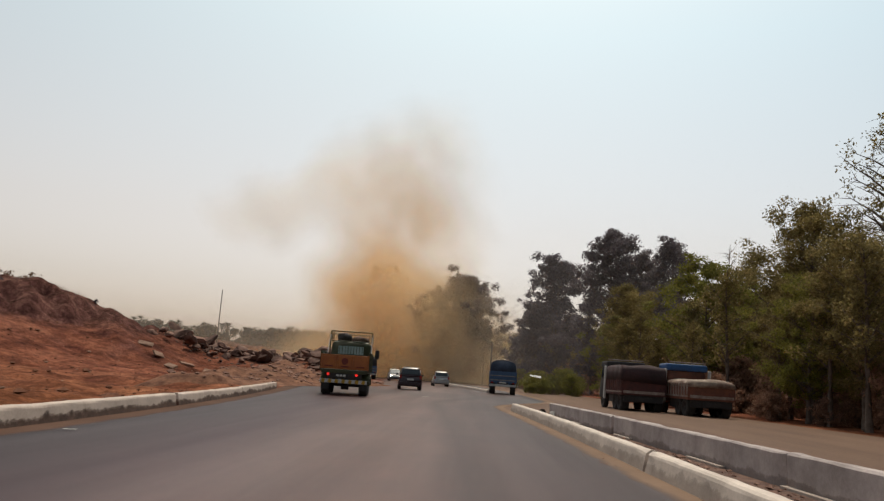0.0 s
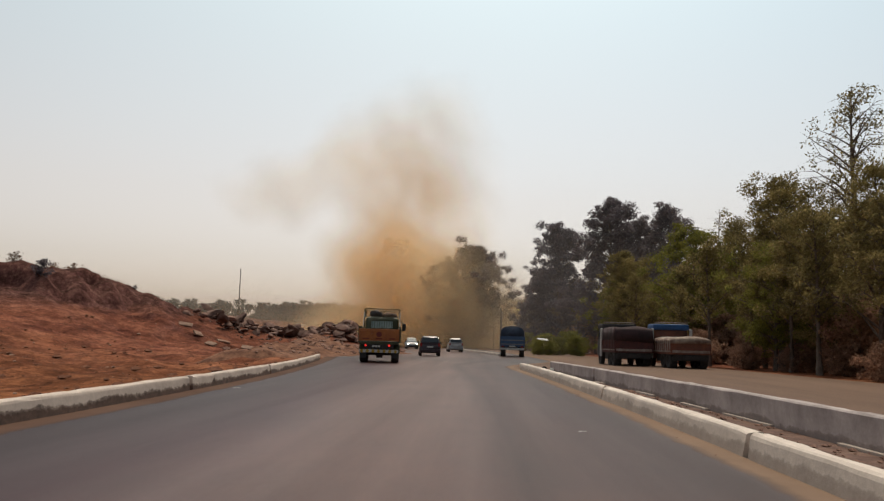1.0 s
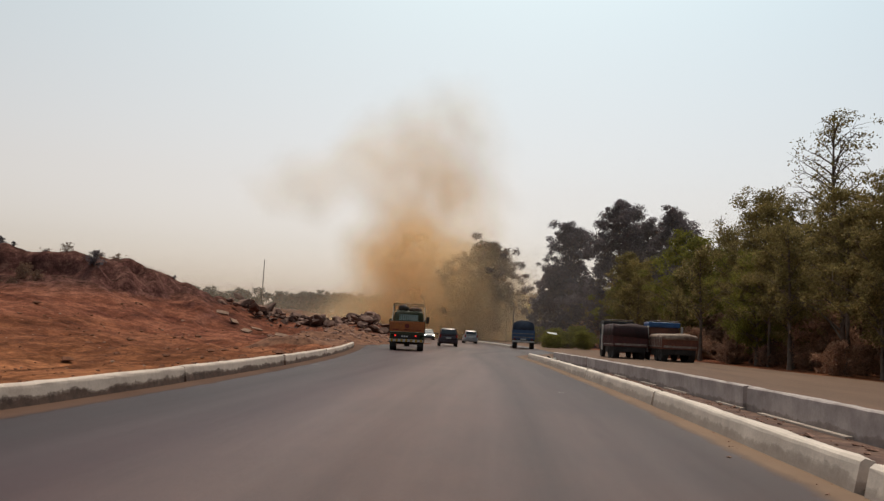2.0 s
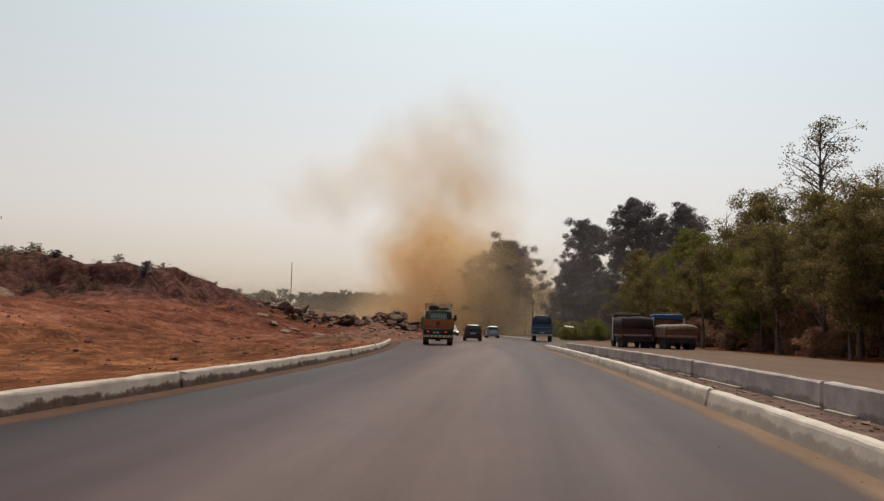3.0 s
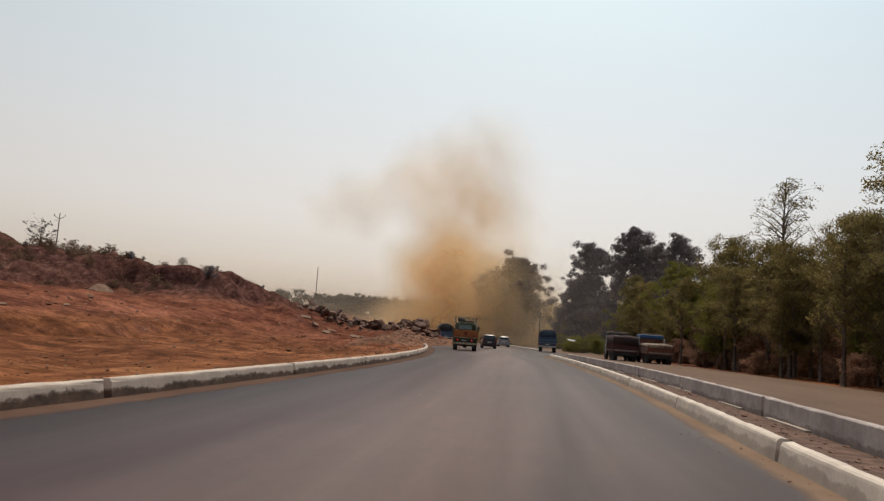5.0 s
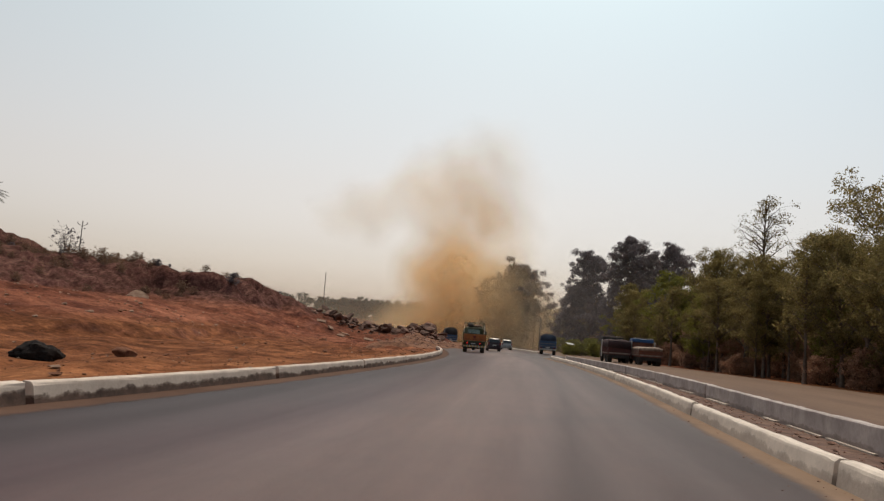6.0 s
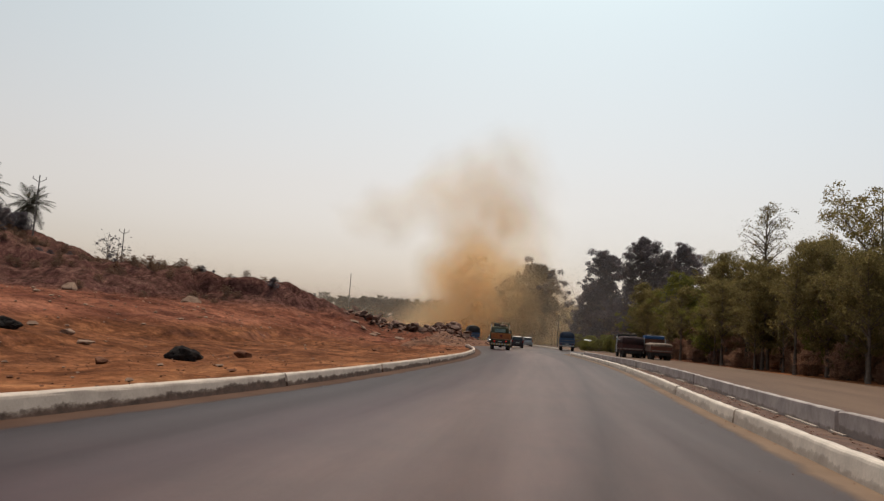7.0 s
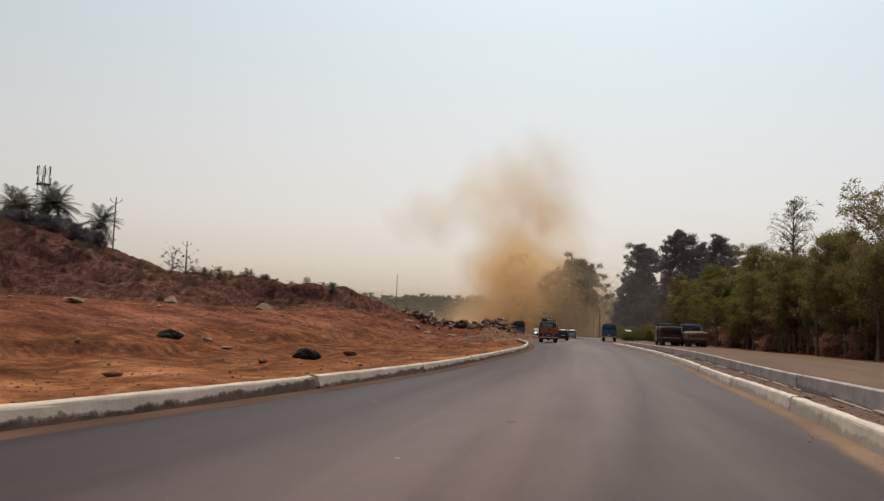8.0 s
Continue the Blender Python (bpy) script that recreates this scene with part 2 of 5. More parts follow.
def make_concrete(name, light, dark, stain):
    m, n, l, b = material(name, 0.85, 0, 0.25)
    co = n.new("ShaderNodeTexCoord").outputs["Object"]
    a = noise_node(n, l, 1.6, 6, 0.65, co)
    f = noise_node(n, l, 22, 4, 0.7, co)
    c = mix(n, l, ramp(n, l, a, [(0.35, (0, 0, 0)), (0.65, (1, 1, 1))]), light, dark)
    # splashed mud and mould, rising unevenly from the foot
    sep = n.new("ShaderNodeSeparateXYZ")
    l.new(co, sep.inputs[0])
    slow = noise_node(n, l, 0.9, 4, 0.6, co)
    quick = noise_node(n, l, 3.4, 6, 0.72, co, (1.0, 1.0, 1.6))
    drip = mix(n, l, 0.45, slow, quick)
    mr = n.new("ShaderNodeMapRange")
    mr.inputs[1].default_value, mr.inputs[2].default_value, mr.inputs[3].default_value, mr.inputs[4].default_value = 0.03, 0.23, 0.84, 0.22
    l.new(sep.outputs["Z"], mr.inputs[0])
    lt = n.new("ShaderNodeMath")
    lt.operation = "SUBTRACT"
    l.new(mr.outputs[0], lt.inputs[0])
    l.new(ramp(n, l, drip, [(0.20, (0.04, 0.04, 0.04)), (0.80, (0.96, 0.96, 0.96))]), lt.inputs[1])
    sharp = ramp(n, l, lt.outputs[0], [(0.0, (0, 0, 0)), (0.07, (0.7, 0.7, 0.7)), (0.18, (1, 1, 1))])
    k = n.new("ShaderNodeMath")
    k.operation = "MULTIPLY"
    k.inputs[1].default_value = stain
    l.new(sharp, k.inputs[0])
    c = mix(n, l, k.outputs[0], c, ramp(n, l, quick, [(0.36, (0.045, 0.023, 0.017)), (0.62, (0.125, 0.068, 0.048))]))
    c = mix(n, l, 0.3, c, ramp(n, l, f, [(0.3, (0.55, 0.54, 0.52)), (0.7, (1.05, 1.05, 1.05))]), "MULTIPLY")
    l.new(c, b.inputs["Base Color"])
    bump(n, l, b, f, 0.3, 0.01)
    return m


SOIL = make_soil()
ASPHALT = make_asphalt()
KERB = make_concrete("whitewashed_kerb", (0.69, 0.58, 0.49), (0.53, 0.44, 0.37), 0.42)
KERB_DIRTY = make_concrete("stained_kerb", (0.63, 0.51, 0.425), (0.47, 0.37, 0.305), 0.95)
WALL = make_concrete("grey_concrete", (0.49, 0.41, 0.38), (0.31, 0.255, 0.235), 0.5)
VERGE = speckled("median_earth", (0.20, 0.122, 0.092), (0.095, 0.056, 0.045), 2.5, 0.95, fine=14, bumps=0.6, spec=0.1)
VERGE_RED = speckled("tipped_earth", (0.27, 0.135, 0.082), (0.11, 0.05, 0.032), 1.6, 0.95, fine=9, bumps=0.7, spec=0.05)
DUSTY_ROAD = speckled("dusty_road", (0.17, 0.10, 0.064), (0.125, 0.072, 0.047), 0.4, 0.9, fine=12, spec=0.2, stretch=(1, 0.15, 1))
BARK = speckled("bark", (0.19, 0.145, 0.115), (0.10, 0.072, 0.056), 3.0, 0.95, spec=0.1)
# the grey-purple of distance haze is put into these dark leaf colours
LEAF_DARK_HAZE = leafy("dark_haze_leaves", (0.068, 0.058, 0.074), (0.126, 0.110, 0.120))
LEAF_GREEN = leafy("green_leaves", (0.085, 0.086, 0.022), (0.185, 0.172, 0.04))
LEAF_DRY = leafy("olive_leaves", (0.108, 0.086, 0.036), (0.196, 0.156, 0.060), (0.28, 0.205, 0.092))
LEAF_BROWN = leafy("brown_scrub", (0.165, 0.092, 0.066), (0.31, 0.180, 0.122))
STONE = speckled("rubble_stone", (0.235, 0.138, 0.103), (0.10, 0.052, 0.040), 1.2, 0.9, fine=9, bumps=0.5, spec=0.15, vary=True)


# ---- building blocks ----
def add_mesh(name, verts, faces, mat, parent=None, smooth=False):
    me = bpy.data.meshes.new(name)
    me.from_pydata([tuple(v) for v in verts], [], faces)
    me.update()
    if mat is not None:
        me.materials.append(mat)
    if smooth:
        me.polygons.foreach_set("use_smooth", [True] * len(me.polygons))
    ob = new(name, me)
    ob.parent = parent
    return ob


def part(name, bm, mat, parent=None, label="", smooth=False):
    me = bpy.data.meshes.new(name)
    bm.to_mesh(me)
    bm.free()
    me.materials.append(mat)
    if smooth:
        me.polygons.foreach_set("use_smooth", [True] * len(me.polygons))
    ob = new(name, me)
    ob.parent = parent
    return tagged(ob, label)


def thing(name, m, label, category, group="", kind=""):
    ob = new(name)
    ob.matrix_world = m
    return tagged(ob, label, category, group, kind)


def box_bm(size, at=(0, 0, 0), bevel=0.0, bm=None, turn=None):
    """A box with bevelled edges, its middle at `at`."""
    bm = bm or bmesh.new()
    m = Matrix.Translation(at) @ (turn or Matrix.Identity(4)) @ Matrix.Diagonal((*size, 1))
    made = bmesh.ops.create_cube(bm, size=1.0, matrix=m)
    if bevel:
        edges = list({e for v in made["verts"] for e in v.link_edges})
        bmesh.ops.bevel(bm, geom=edges, offset=bevel, segments=2, affect="EDGES", profile=0.6)
    return bm


def rod_bm(a, b, r, sides=8, bm=None, r2=None):
    bm = bm or bmesh.new()
    a, b = Vector(a), Vector(b)
    d = b - a
    m = Matrix.Translation((a + b) / 2) @ d.to_track_quat("Z", "Y").to_matrix().to_4x4()
    bmesh.ops.create_cone(bm, cap_ends=True, segments=sides, radius1=r, radius2=r if r2 is None else r2, depth=d.length, matrix=m)
    return bm


def step(a, b, x):
    t = np.clip((x - a) / (b - a), 0, 1)
    return t * t * (3 - 2 * t)


# ---- plan of the road ----
STATIONS = (-90, -58, -50, -42, -34, -26, -18, -10, 0, 12)      # along the road, for the bends and rise of its survey below


def survey(y, values):
    """Eased course through one value a station."""
    y = np.asarray(y, float)
    return sum(np.interp(y + d, STATIONS, values) * w for d, w in ((-5, 0.15), (-2.5, 0.2), (0, 0.3), (2.5, 0.2), (5, 0.15)))


def road_rise(y):
    return survey(y, (0.62, 0.40, 0.28, 0.15, 0.02, -0.07, -0.07, -0.03, 0.0, 0.0))


def left_edge(y):
    bend = survey(y, (3.2, 1.85, 1.25, 0.66, 0.04, -0.42, -0.55, -0.38, -0.05, 0.0))
    return np.where(y < 40, -6.4 - 0.0020 * (y + 3) ** 2, -10.1 - 0.17 * (y - 40) + 0.0006 * (y - 40) ** 2) + bend


def right_edge(y):
    bend = survey(y, (-1.2, -0.6, -0.35, -0.06, 0.04, 0.05, 0.14, 0.15, 0.08, 0.0))
    return 2.18 - 0.0010 * (y + 5) ** 2 + step(30, 48, y) * 5.2 + np.maximum(y - 48, 0) * 0.10 + bend


def wall_line(y):
    return 3.92 - 0.0014 * (y + 9) ** 2 + survey(y, (-1.0, -0.3, -0.1, 0.0, 0.0, 0.05, 0.12, 0.12, 0.05, 0.0))


def far_edge(y):
    return 17.0 - 0.10 * np.clip(y, -60, 40) - 0.06 * np.clip(y - 40, 0, 100)


def wave(x, y, s, seed=0.0):
    """Smooth pseudo-noise of about unit size, for arrays."""
    return (np.sin(x / s + 1.7 * np.sin(y / s * 0.8 + seed)) * np.sin(y / s * 1.1 + 1.3 * np.sin(x / s * 0.7 + seed * 2.1))
            + 0.5 * np.sin(x / s * 2.3 + y / s * 1.9 + seed) + 0.3 * np.sin(x / s * 4.1 - y / s * 3.3 + seed * 3))


def lumps(x, y, s, seed=0.0):
    """Smooth random lumps between -1 and 1, in three octaves, for arrays."""
    x, y = np.asarray(x, float), np.asarray(y, float)
    total = 0.0
    for o in range(3):
        u, v = x / s * 2 ** o + 7.3 * o + seed, y / s * 2 ** o + 3.1 * o - seed
        i, j = np.floor(u), np.floor(v)
        f, g = u - i, v - j
        f, g = f * f * (3 - 2 * f), g * g * (3 - 2 * g)
        h = lambda a, b: np.modf(np.abs(np.sin(a * 127.1 + b * 311.7 + seed * 17.0)) * 43758.5453)[0]
        total = total + ((h(i, j) * (1 - f) + h(i + 1, j) * f) * (1 - g) + (h(i, j + 1) * (1 - f) + h(i + 1, j + 1) * f) * g - 0.5) * 0.55 ** o
    return total * 1.3


def ground_height(x, y):
    """Height of the earth: flat by the road, a cut red bank and a hill to the west, level woodland to the east."""
    u = -22.5 - 0.02 * np.clip(y, -40, 60) + 1.2 * wave(x * 0 + 3, y, 9.0) - x
    bench = 2.6 * step(0, 15, u) + 0.02 * np.clip(u - 15, 0, 60)
    crest = 70 + (x + 27) * 0.28
    ahead = crest - y + 3.0 * wave(x, y, 15.0, 9.0) + 2.0 * wave(x, y, 6.0, 1.0) + 0.8 * wave(x, y, 1.6, 3.0)
    w = -27 - x
    rise = 1.6 * step(-3, 6, w) + 2.6 * step(4, 14, w) + 0.05 * np.clip(w - 14, 0, 22) + 6.6 * step(43, 68, w) + 0.07 * np.clip(w - 62, 0, 60)
    ahead = ahead + 0.9 * lumps(x, y * 0.3, 2.6, 5.0) + 1.8 * lumps(x, y, 7.0, 8.0)
    sheer = 0.58 - 0.36 * step(17, 34, w)
    face = sheer * (1 - step(0.4, 4.6, ahead)) + (1 - sheer) * (1 - step(2, 24, ahead))
    fall = (1 - 0.6 * step(14, 60, -ahead)) * (1 - 0.85 * step(9, 17, -ahead) * (1 - step(9, 22, w)))
    west = step(-8, -13, x)
    z = (bench * (1 - 0.75 * step(79, 90, y) * (1 - step(10, 30, w))) + rise * face * fall) * west
    heap = 1.5 * np.exp(-((x + 26 + 0.2 * (y - 85)) / 8.0) ** 2 - ((y - 86) / 8.0) ** 2) + 1.5 * np.exp(-((x + 16) / 4.5) ** 2 - ((y - 79) / 6.0) ** 2)
    heap = heap + 0.8 * np.exp(-((x + 15) / 4.5) ** 2 - ((y - 66) / 12.0) ** 2)
    cut = step(2.8, 4.2, z) * west
    rough = west * (0.05 + 0.16 * step(0, 5, u)) * lumps(x, y, 2.4, 2.0) + cut * (1.0 * lumps(x, y, 4.2, 4.0) - 0.5 * np.abs(lumps(x, y, 1.9, 6.0)))
    ruts = 0.085 * west * (1 - step(0, 6, u)) * np.sin((x + 0.35 * y) / 0.55 + 1.5 * wave(x, y, 7.0)) * step(-0.2, 0.5, wave(x, y, 11.0, 7.0))
    rough = rough + 0.07 * west * step(0, 16, y) * step(-0.5, -3.5, x - left_edge(y)) * 3.0 * lumps(x, y, 1.8, 2.7)
    rough = rough + 0.09 * west * step(-11, -14, x) * wave(x, y, 3.1, 8.0) * (1 - step(2, 6, u))
    ledge = 0.45 * west * step(1.4, 2.0, u + 1.5 * lumps(x, y, 5.0, 9.0)) * (1 - step(4, 11, u)) * (1 - step(18, 34, y)) * step(-0.5, 0.1, lumps(x, y, 14.0, 3.0))
    low = -0.28 * step(-7.5, -11, x - (left_edge(y) + 6.4)) * (1 - step(-17, -24, x))
    return z + ledge + heap * west + rough + ruts + low - 0.04 + road_rise(y)


def grid(name, xs, ys, height, mat, smooth=True):
    X, Y = np.meshgrid(xs, ys)
    V = np.column_stack([X.ravel(), Y.ravel(), height(X, Y).ravel()])
    nx, ny = len(xs), len(ys)
    i = np.arange((nx - 1) * (ny - 1))
    a = (i // (nx - 1)) * nx + i % (nx - 1)
    return add_mesh(name, V.tolist(), np.column_stack([a, a + 1, a + nx + 1, a + nx]).tolist(), mat, smooth=smooth)


def ribbon(name, lo, hi, ys, z, mat, cols=6, crown=0.0):
    V, Fc = [], []
    for y in ys:
        a, b = float(lo(y)), float(hi(y))
        for k in range(cols + 1):
            s = k / cols
            V.append((a + (b - a) * s, float(y), z + float(road_rise(y)) + crown * (1 - (2 * s - 1) ** 2)))
    for j in range(len(ys) - 1):
        for k in range(cols):
            a = j * (cols + 1) + k
            Fc.append((a, a + 1, a + cols + 2, a + cols + 1))
    ob = add_mesh(name, V, Fc, mat, smooth=True)
    uv = ob.data.uv_layers.new(name="across")
    for loop in ob.data.loops:
        uv.data[loop.index].uv = ((loop.vertex_index % (cols + 1)) / cols, V[loop.vertex_index][1])
    return ob


xs = np.concatenate([-np.geomspace(2500, 122, 22), np.arange(-120, -70, 1.0), np.arange(-70, -6, 0.45), np.arange(-6, 40, 3.0), np.geomspace(42, 2500, 20)])
ys = np.concatenate([-np.geomspace(2500, 66, 16), np.arange(-64, -30, 0.8), np.arange(-30, 105, 0.45), np.geomspace(106, 3500, 34)])
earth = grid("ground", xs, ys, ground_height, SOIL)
co = np.array([v.co[:] for v in earth.data.vertices])
lane = (left_edge(co[:, 1]) - co[:, 0] - 6.0 - 0.25 * np.clip(-co[:, 1], 0, 30)) / 40 + 0.55
lane = np.where(co[:, 0] > 0, 0.0, np.clip(lane - 0.5 * step(22, 50, co[:, 1]), 0, 0.72))
corner = np.zeros(len(earth.data.loops), dtype=np.int32)
earth.data.loops.foreach_get("vertex_index", corner)
earth.data.uv_layers.new(name="UVMap").data.foreach_set("uv", np.column_stack([lane[corner], co[corner, 1] * 0.01]).ravel())
tagged(earth, "bare red earth with a cut bank beside the road", "ground", kind="structure")

ys_road = np.arange(-90, 181, 1.5)
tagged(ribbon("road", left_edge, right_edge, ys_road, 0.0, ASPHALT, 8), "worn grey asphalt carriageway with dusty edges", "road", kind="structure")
ys_side = np.arange(-90, 150, 1.5)
tagged(ribbon("side_road", lambda y: wall_line(y) + 0.1 if y < 27 else right_edge(y), far_edge, ys_side, -0.01, DUSTY_ROAD, 8), "dusty unmade side road of pale brown earth", "road", kind="structure")
tagged(ribbon("median_verge", lambda y: right_edge(y) + 0.05, lambda y: wall_line(y) - 0.02, np.arange(-90, 28, 1.0), 0.03, VERGE, 6), "strip of rough brown earth between kerb and wall", "verge", kind="structure")


def block_run(name, line, joints, profile, mat, label, category, piece, gaps=(0.05, 0.065, 0.085)):
    """Long cast blocks laid end to end along a line, with open joints between them."""
    root = tagged(new(name), label, category, kind="structure")
    rnd = random.Random(name)
    for y, e in zip(joints, joints[1:]):
        g = rnd.choice(gaps)
        n = 25
        V, Fc = [], []
        dx, dz = rnd.uniform(-0.02, 0.02), rnd.uniform(-0.012, 0.012)
        seat = float(road_rise((y + e) / 2))
        chips = [(rnd.uniform(0.05, 0.95), rnd.uniform(0.002, 0.007)) for _ in range(4)]
        for i in range(n):
            s = i / (n - 1)
            yy = y + g + (e - y - 2 * g) * s
            xx, lift = float(line(yy)) + dx, float(road_rise(yy)) - seat
            worn = sum(d for c, d in chips if abs(s - c) < 0.025)
            for px, pz in profile:
                jig = 0.003 * math.sin(yy * 2.3 + px * 20) + 0.002 * math.sin(yy * 6.7) + (rnd.gauss(0, 0.002) if 0 < i < n - 1 else rnd.gauss(0, 0.009))
                V.append((xx + px + jig, yy, lift + pz + (dz + jig - worn if pz > 0.1 else 0)))
        k = len(profile)
        for i in range(n - 1):
            for j in range(k - 1):
                a = i * k + j
                Fc.append((a, a + k, a + k + 1, a + 1))
        Fc.append(tuple(range(k)))
        Fc.append(tuple(range((n - 1) * k, n * k))[::-1])
        add_mesh(piece, V, Fc, mat, root).location.z = seat
    return root


KERB_PROFILE = [(0.0, -0.1), (0.0, 0.0), (0.034, 0.225), (0.046, 0.258), (0.075, 0.278), (0.185, 0.282), (0.21, 0.262), (0.22, -0.1)]
LEFT_PROFILE = [(-x, z) for x, z in KERB_PROFILE][::-1]
WALL_PROFILE = [(0.0, -0.1), (0.0, 0.43), (0.025, 0.455), (0.155, 0.455), (0.18, 0.43), (0.18, -0.1)]
block_run("kerb_right", right_edge, (-86, -77, -67, -57, -48, -39, -30.2, -21.4, -13.7, -5.7, 2.2, 10.6, 19.6, 28.6), KERB_PROFILE, KERB, "whitewashed concrete kerb with open joints", "kerb", "kerb_block")
block_run("kerb_left", left_edge, (-87, -78, -68, -58.4, -48.6, -38.9, -29.6, -20.7, -12.6, -5.3, 1.9, 9.7, 17.8, 25.8, 36.0), LEFT_PROFILE, KERB_DIRTY, "white concrete kerb with dark mould stains", "kerb", "kerb_block", (0.05, 0.08, 0.11))
low_wall = block_run("median_wall", wall_line, (-86, -77, -68, -58, -49, -40, -31.2, -22.6, -14.2, -5.9, 2.0, 9.6, 18.2, 26.0), WALL_PROFILE, WALL, "low grey concrete wall along the median", "wall", "wall_block")
block_run("kerb_far", lambda y: 0.9 - 0.12 * (y - 62), (62, 70, 78, 86, 94, 102, 110, 118), [(x, z * 0.8) for x, z in KERB_PROFILE], KERB, "white kerb of the road beyond the junction", "kerb", "kerb_block")
foot_rnd = random.Random(8)
foot_y = -70.0
while foot_y < 24:          # broken lengths of pale mortar footing along the wall
    run = foot_rnd.uniform(0.6, 3.2)
    mid_y = foot_y + run / 2
    lean = math.degrees(math.atan2(-float(wall_line(foot_y + run) - wall_line(foot_y)), run))
    footing = part("footing", box_bm((foot_rnd.uniform(0.07, 0.12), run, 0.04), (0, 0, 0), 0.006), KERB, low_wall, "pale mortar footing")
    footing.matrix_world = pose(float(wall_line(mid_y)) - 0.045, mid_y, 0.045 + float(road_rise(mid_y)), 0, 0, lean)
    foot_y += run + foot_rnd.choice((0.3, 0.8, 2.0, 3.5))


# ---- plants ----
def tubes(paths, sides=6):
    """One mesh of tapered tubes; each path is a list of (point, radius)."""
    V, Fc = [], []
    for path in paths:
        base = len(V)
        for i, (p, r) in enumerate(path):
            d = (path[min(i + 1, len(path) - 1)][0] - path[max(i - 1, 0)][0]).normalized()
            q = d.to_track_quat("Z", "Y")
            for k in range(sides):
                a = 2 * math.pi * k / sides
                V.append(tuple(p + q @ Vector((r * math.cos(a), r * math.sin(a), 0))))
        for i in range(len(path) - 1):
            for k in range(sides):
                a, b = base + i * sides + k, base + i * sides + (k + 1) % sides
                Fc.append((a, b, b + sides, a + sides))
    return V, Fc


def leaves(rng, centres, radii, count, size, fill=0.3, flat=0.7):
    """Many small leaf sprays in ragged tufts round the given centres: verts and faces."""
    centres, radii = np.array(centres), np.array(radii)
    pick = rng.choice(len(centres), count, p=radii ** 2 / (radii ** 2).sum())
    d = rng.normal(size=(count, 3))
    d /= np.linalg.norm(d, axis=1)[:, None]
    r = radii[pick] * (fill + (1 - fill) * rng.random(count) ** 0.7) * rng.uniform(0.7, 1.4, count)
    p = centres[pick] + d * r[:, None] * np.array([1.0, 1.0, flat])
    n = d * 0.5 + rng.normal(size=(count, 3)) * 0.8 + np.array([0, 0, 0.3])
    n /= np.linalg.norm(n, axis=1)[:, None]
    t = np.cross(n, rng.normal(size=(count, 3)))
    t /= np.linalg.norm(t, axis=1)[:, None]
    b = np.cross(n, t)
    s = size * rng.uniform(0.55, 1.45, count)[:, None]
    V = np.stack([p - t * s, p - b * s * 0.45 + n * s * 0.1, p + t * s, p + b * s * 0.45 + n * s * 0.1], 1).reshape(-1, 3)
    Fc = np.arange(4 * count).reshape(-1, 4)
    return V, Fc


CROWNS = {
    "dome": lambda s: math.sin(math.pi * (0.16 + 0.76 * s)) ** 0.8,
    "tall": lambda s: (0.88 + 0.16 * math.sin(9.0 * s)) * (1 - s ** 2.4) ** 0.8 + 0.12,
    "cone": lambda s: 1.0 - 0.80 * s ** 1.3,
    "spread": lambda s: 0.40 + 0.6 * math.sin(math.pi * (0.1 + 0.75 * s)),
}


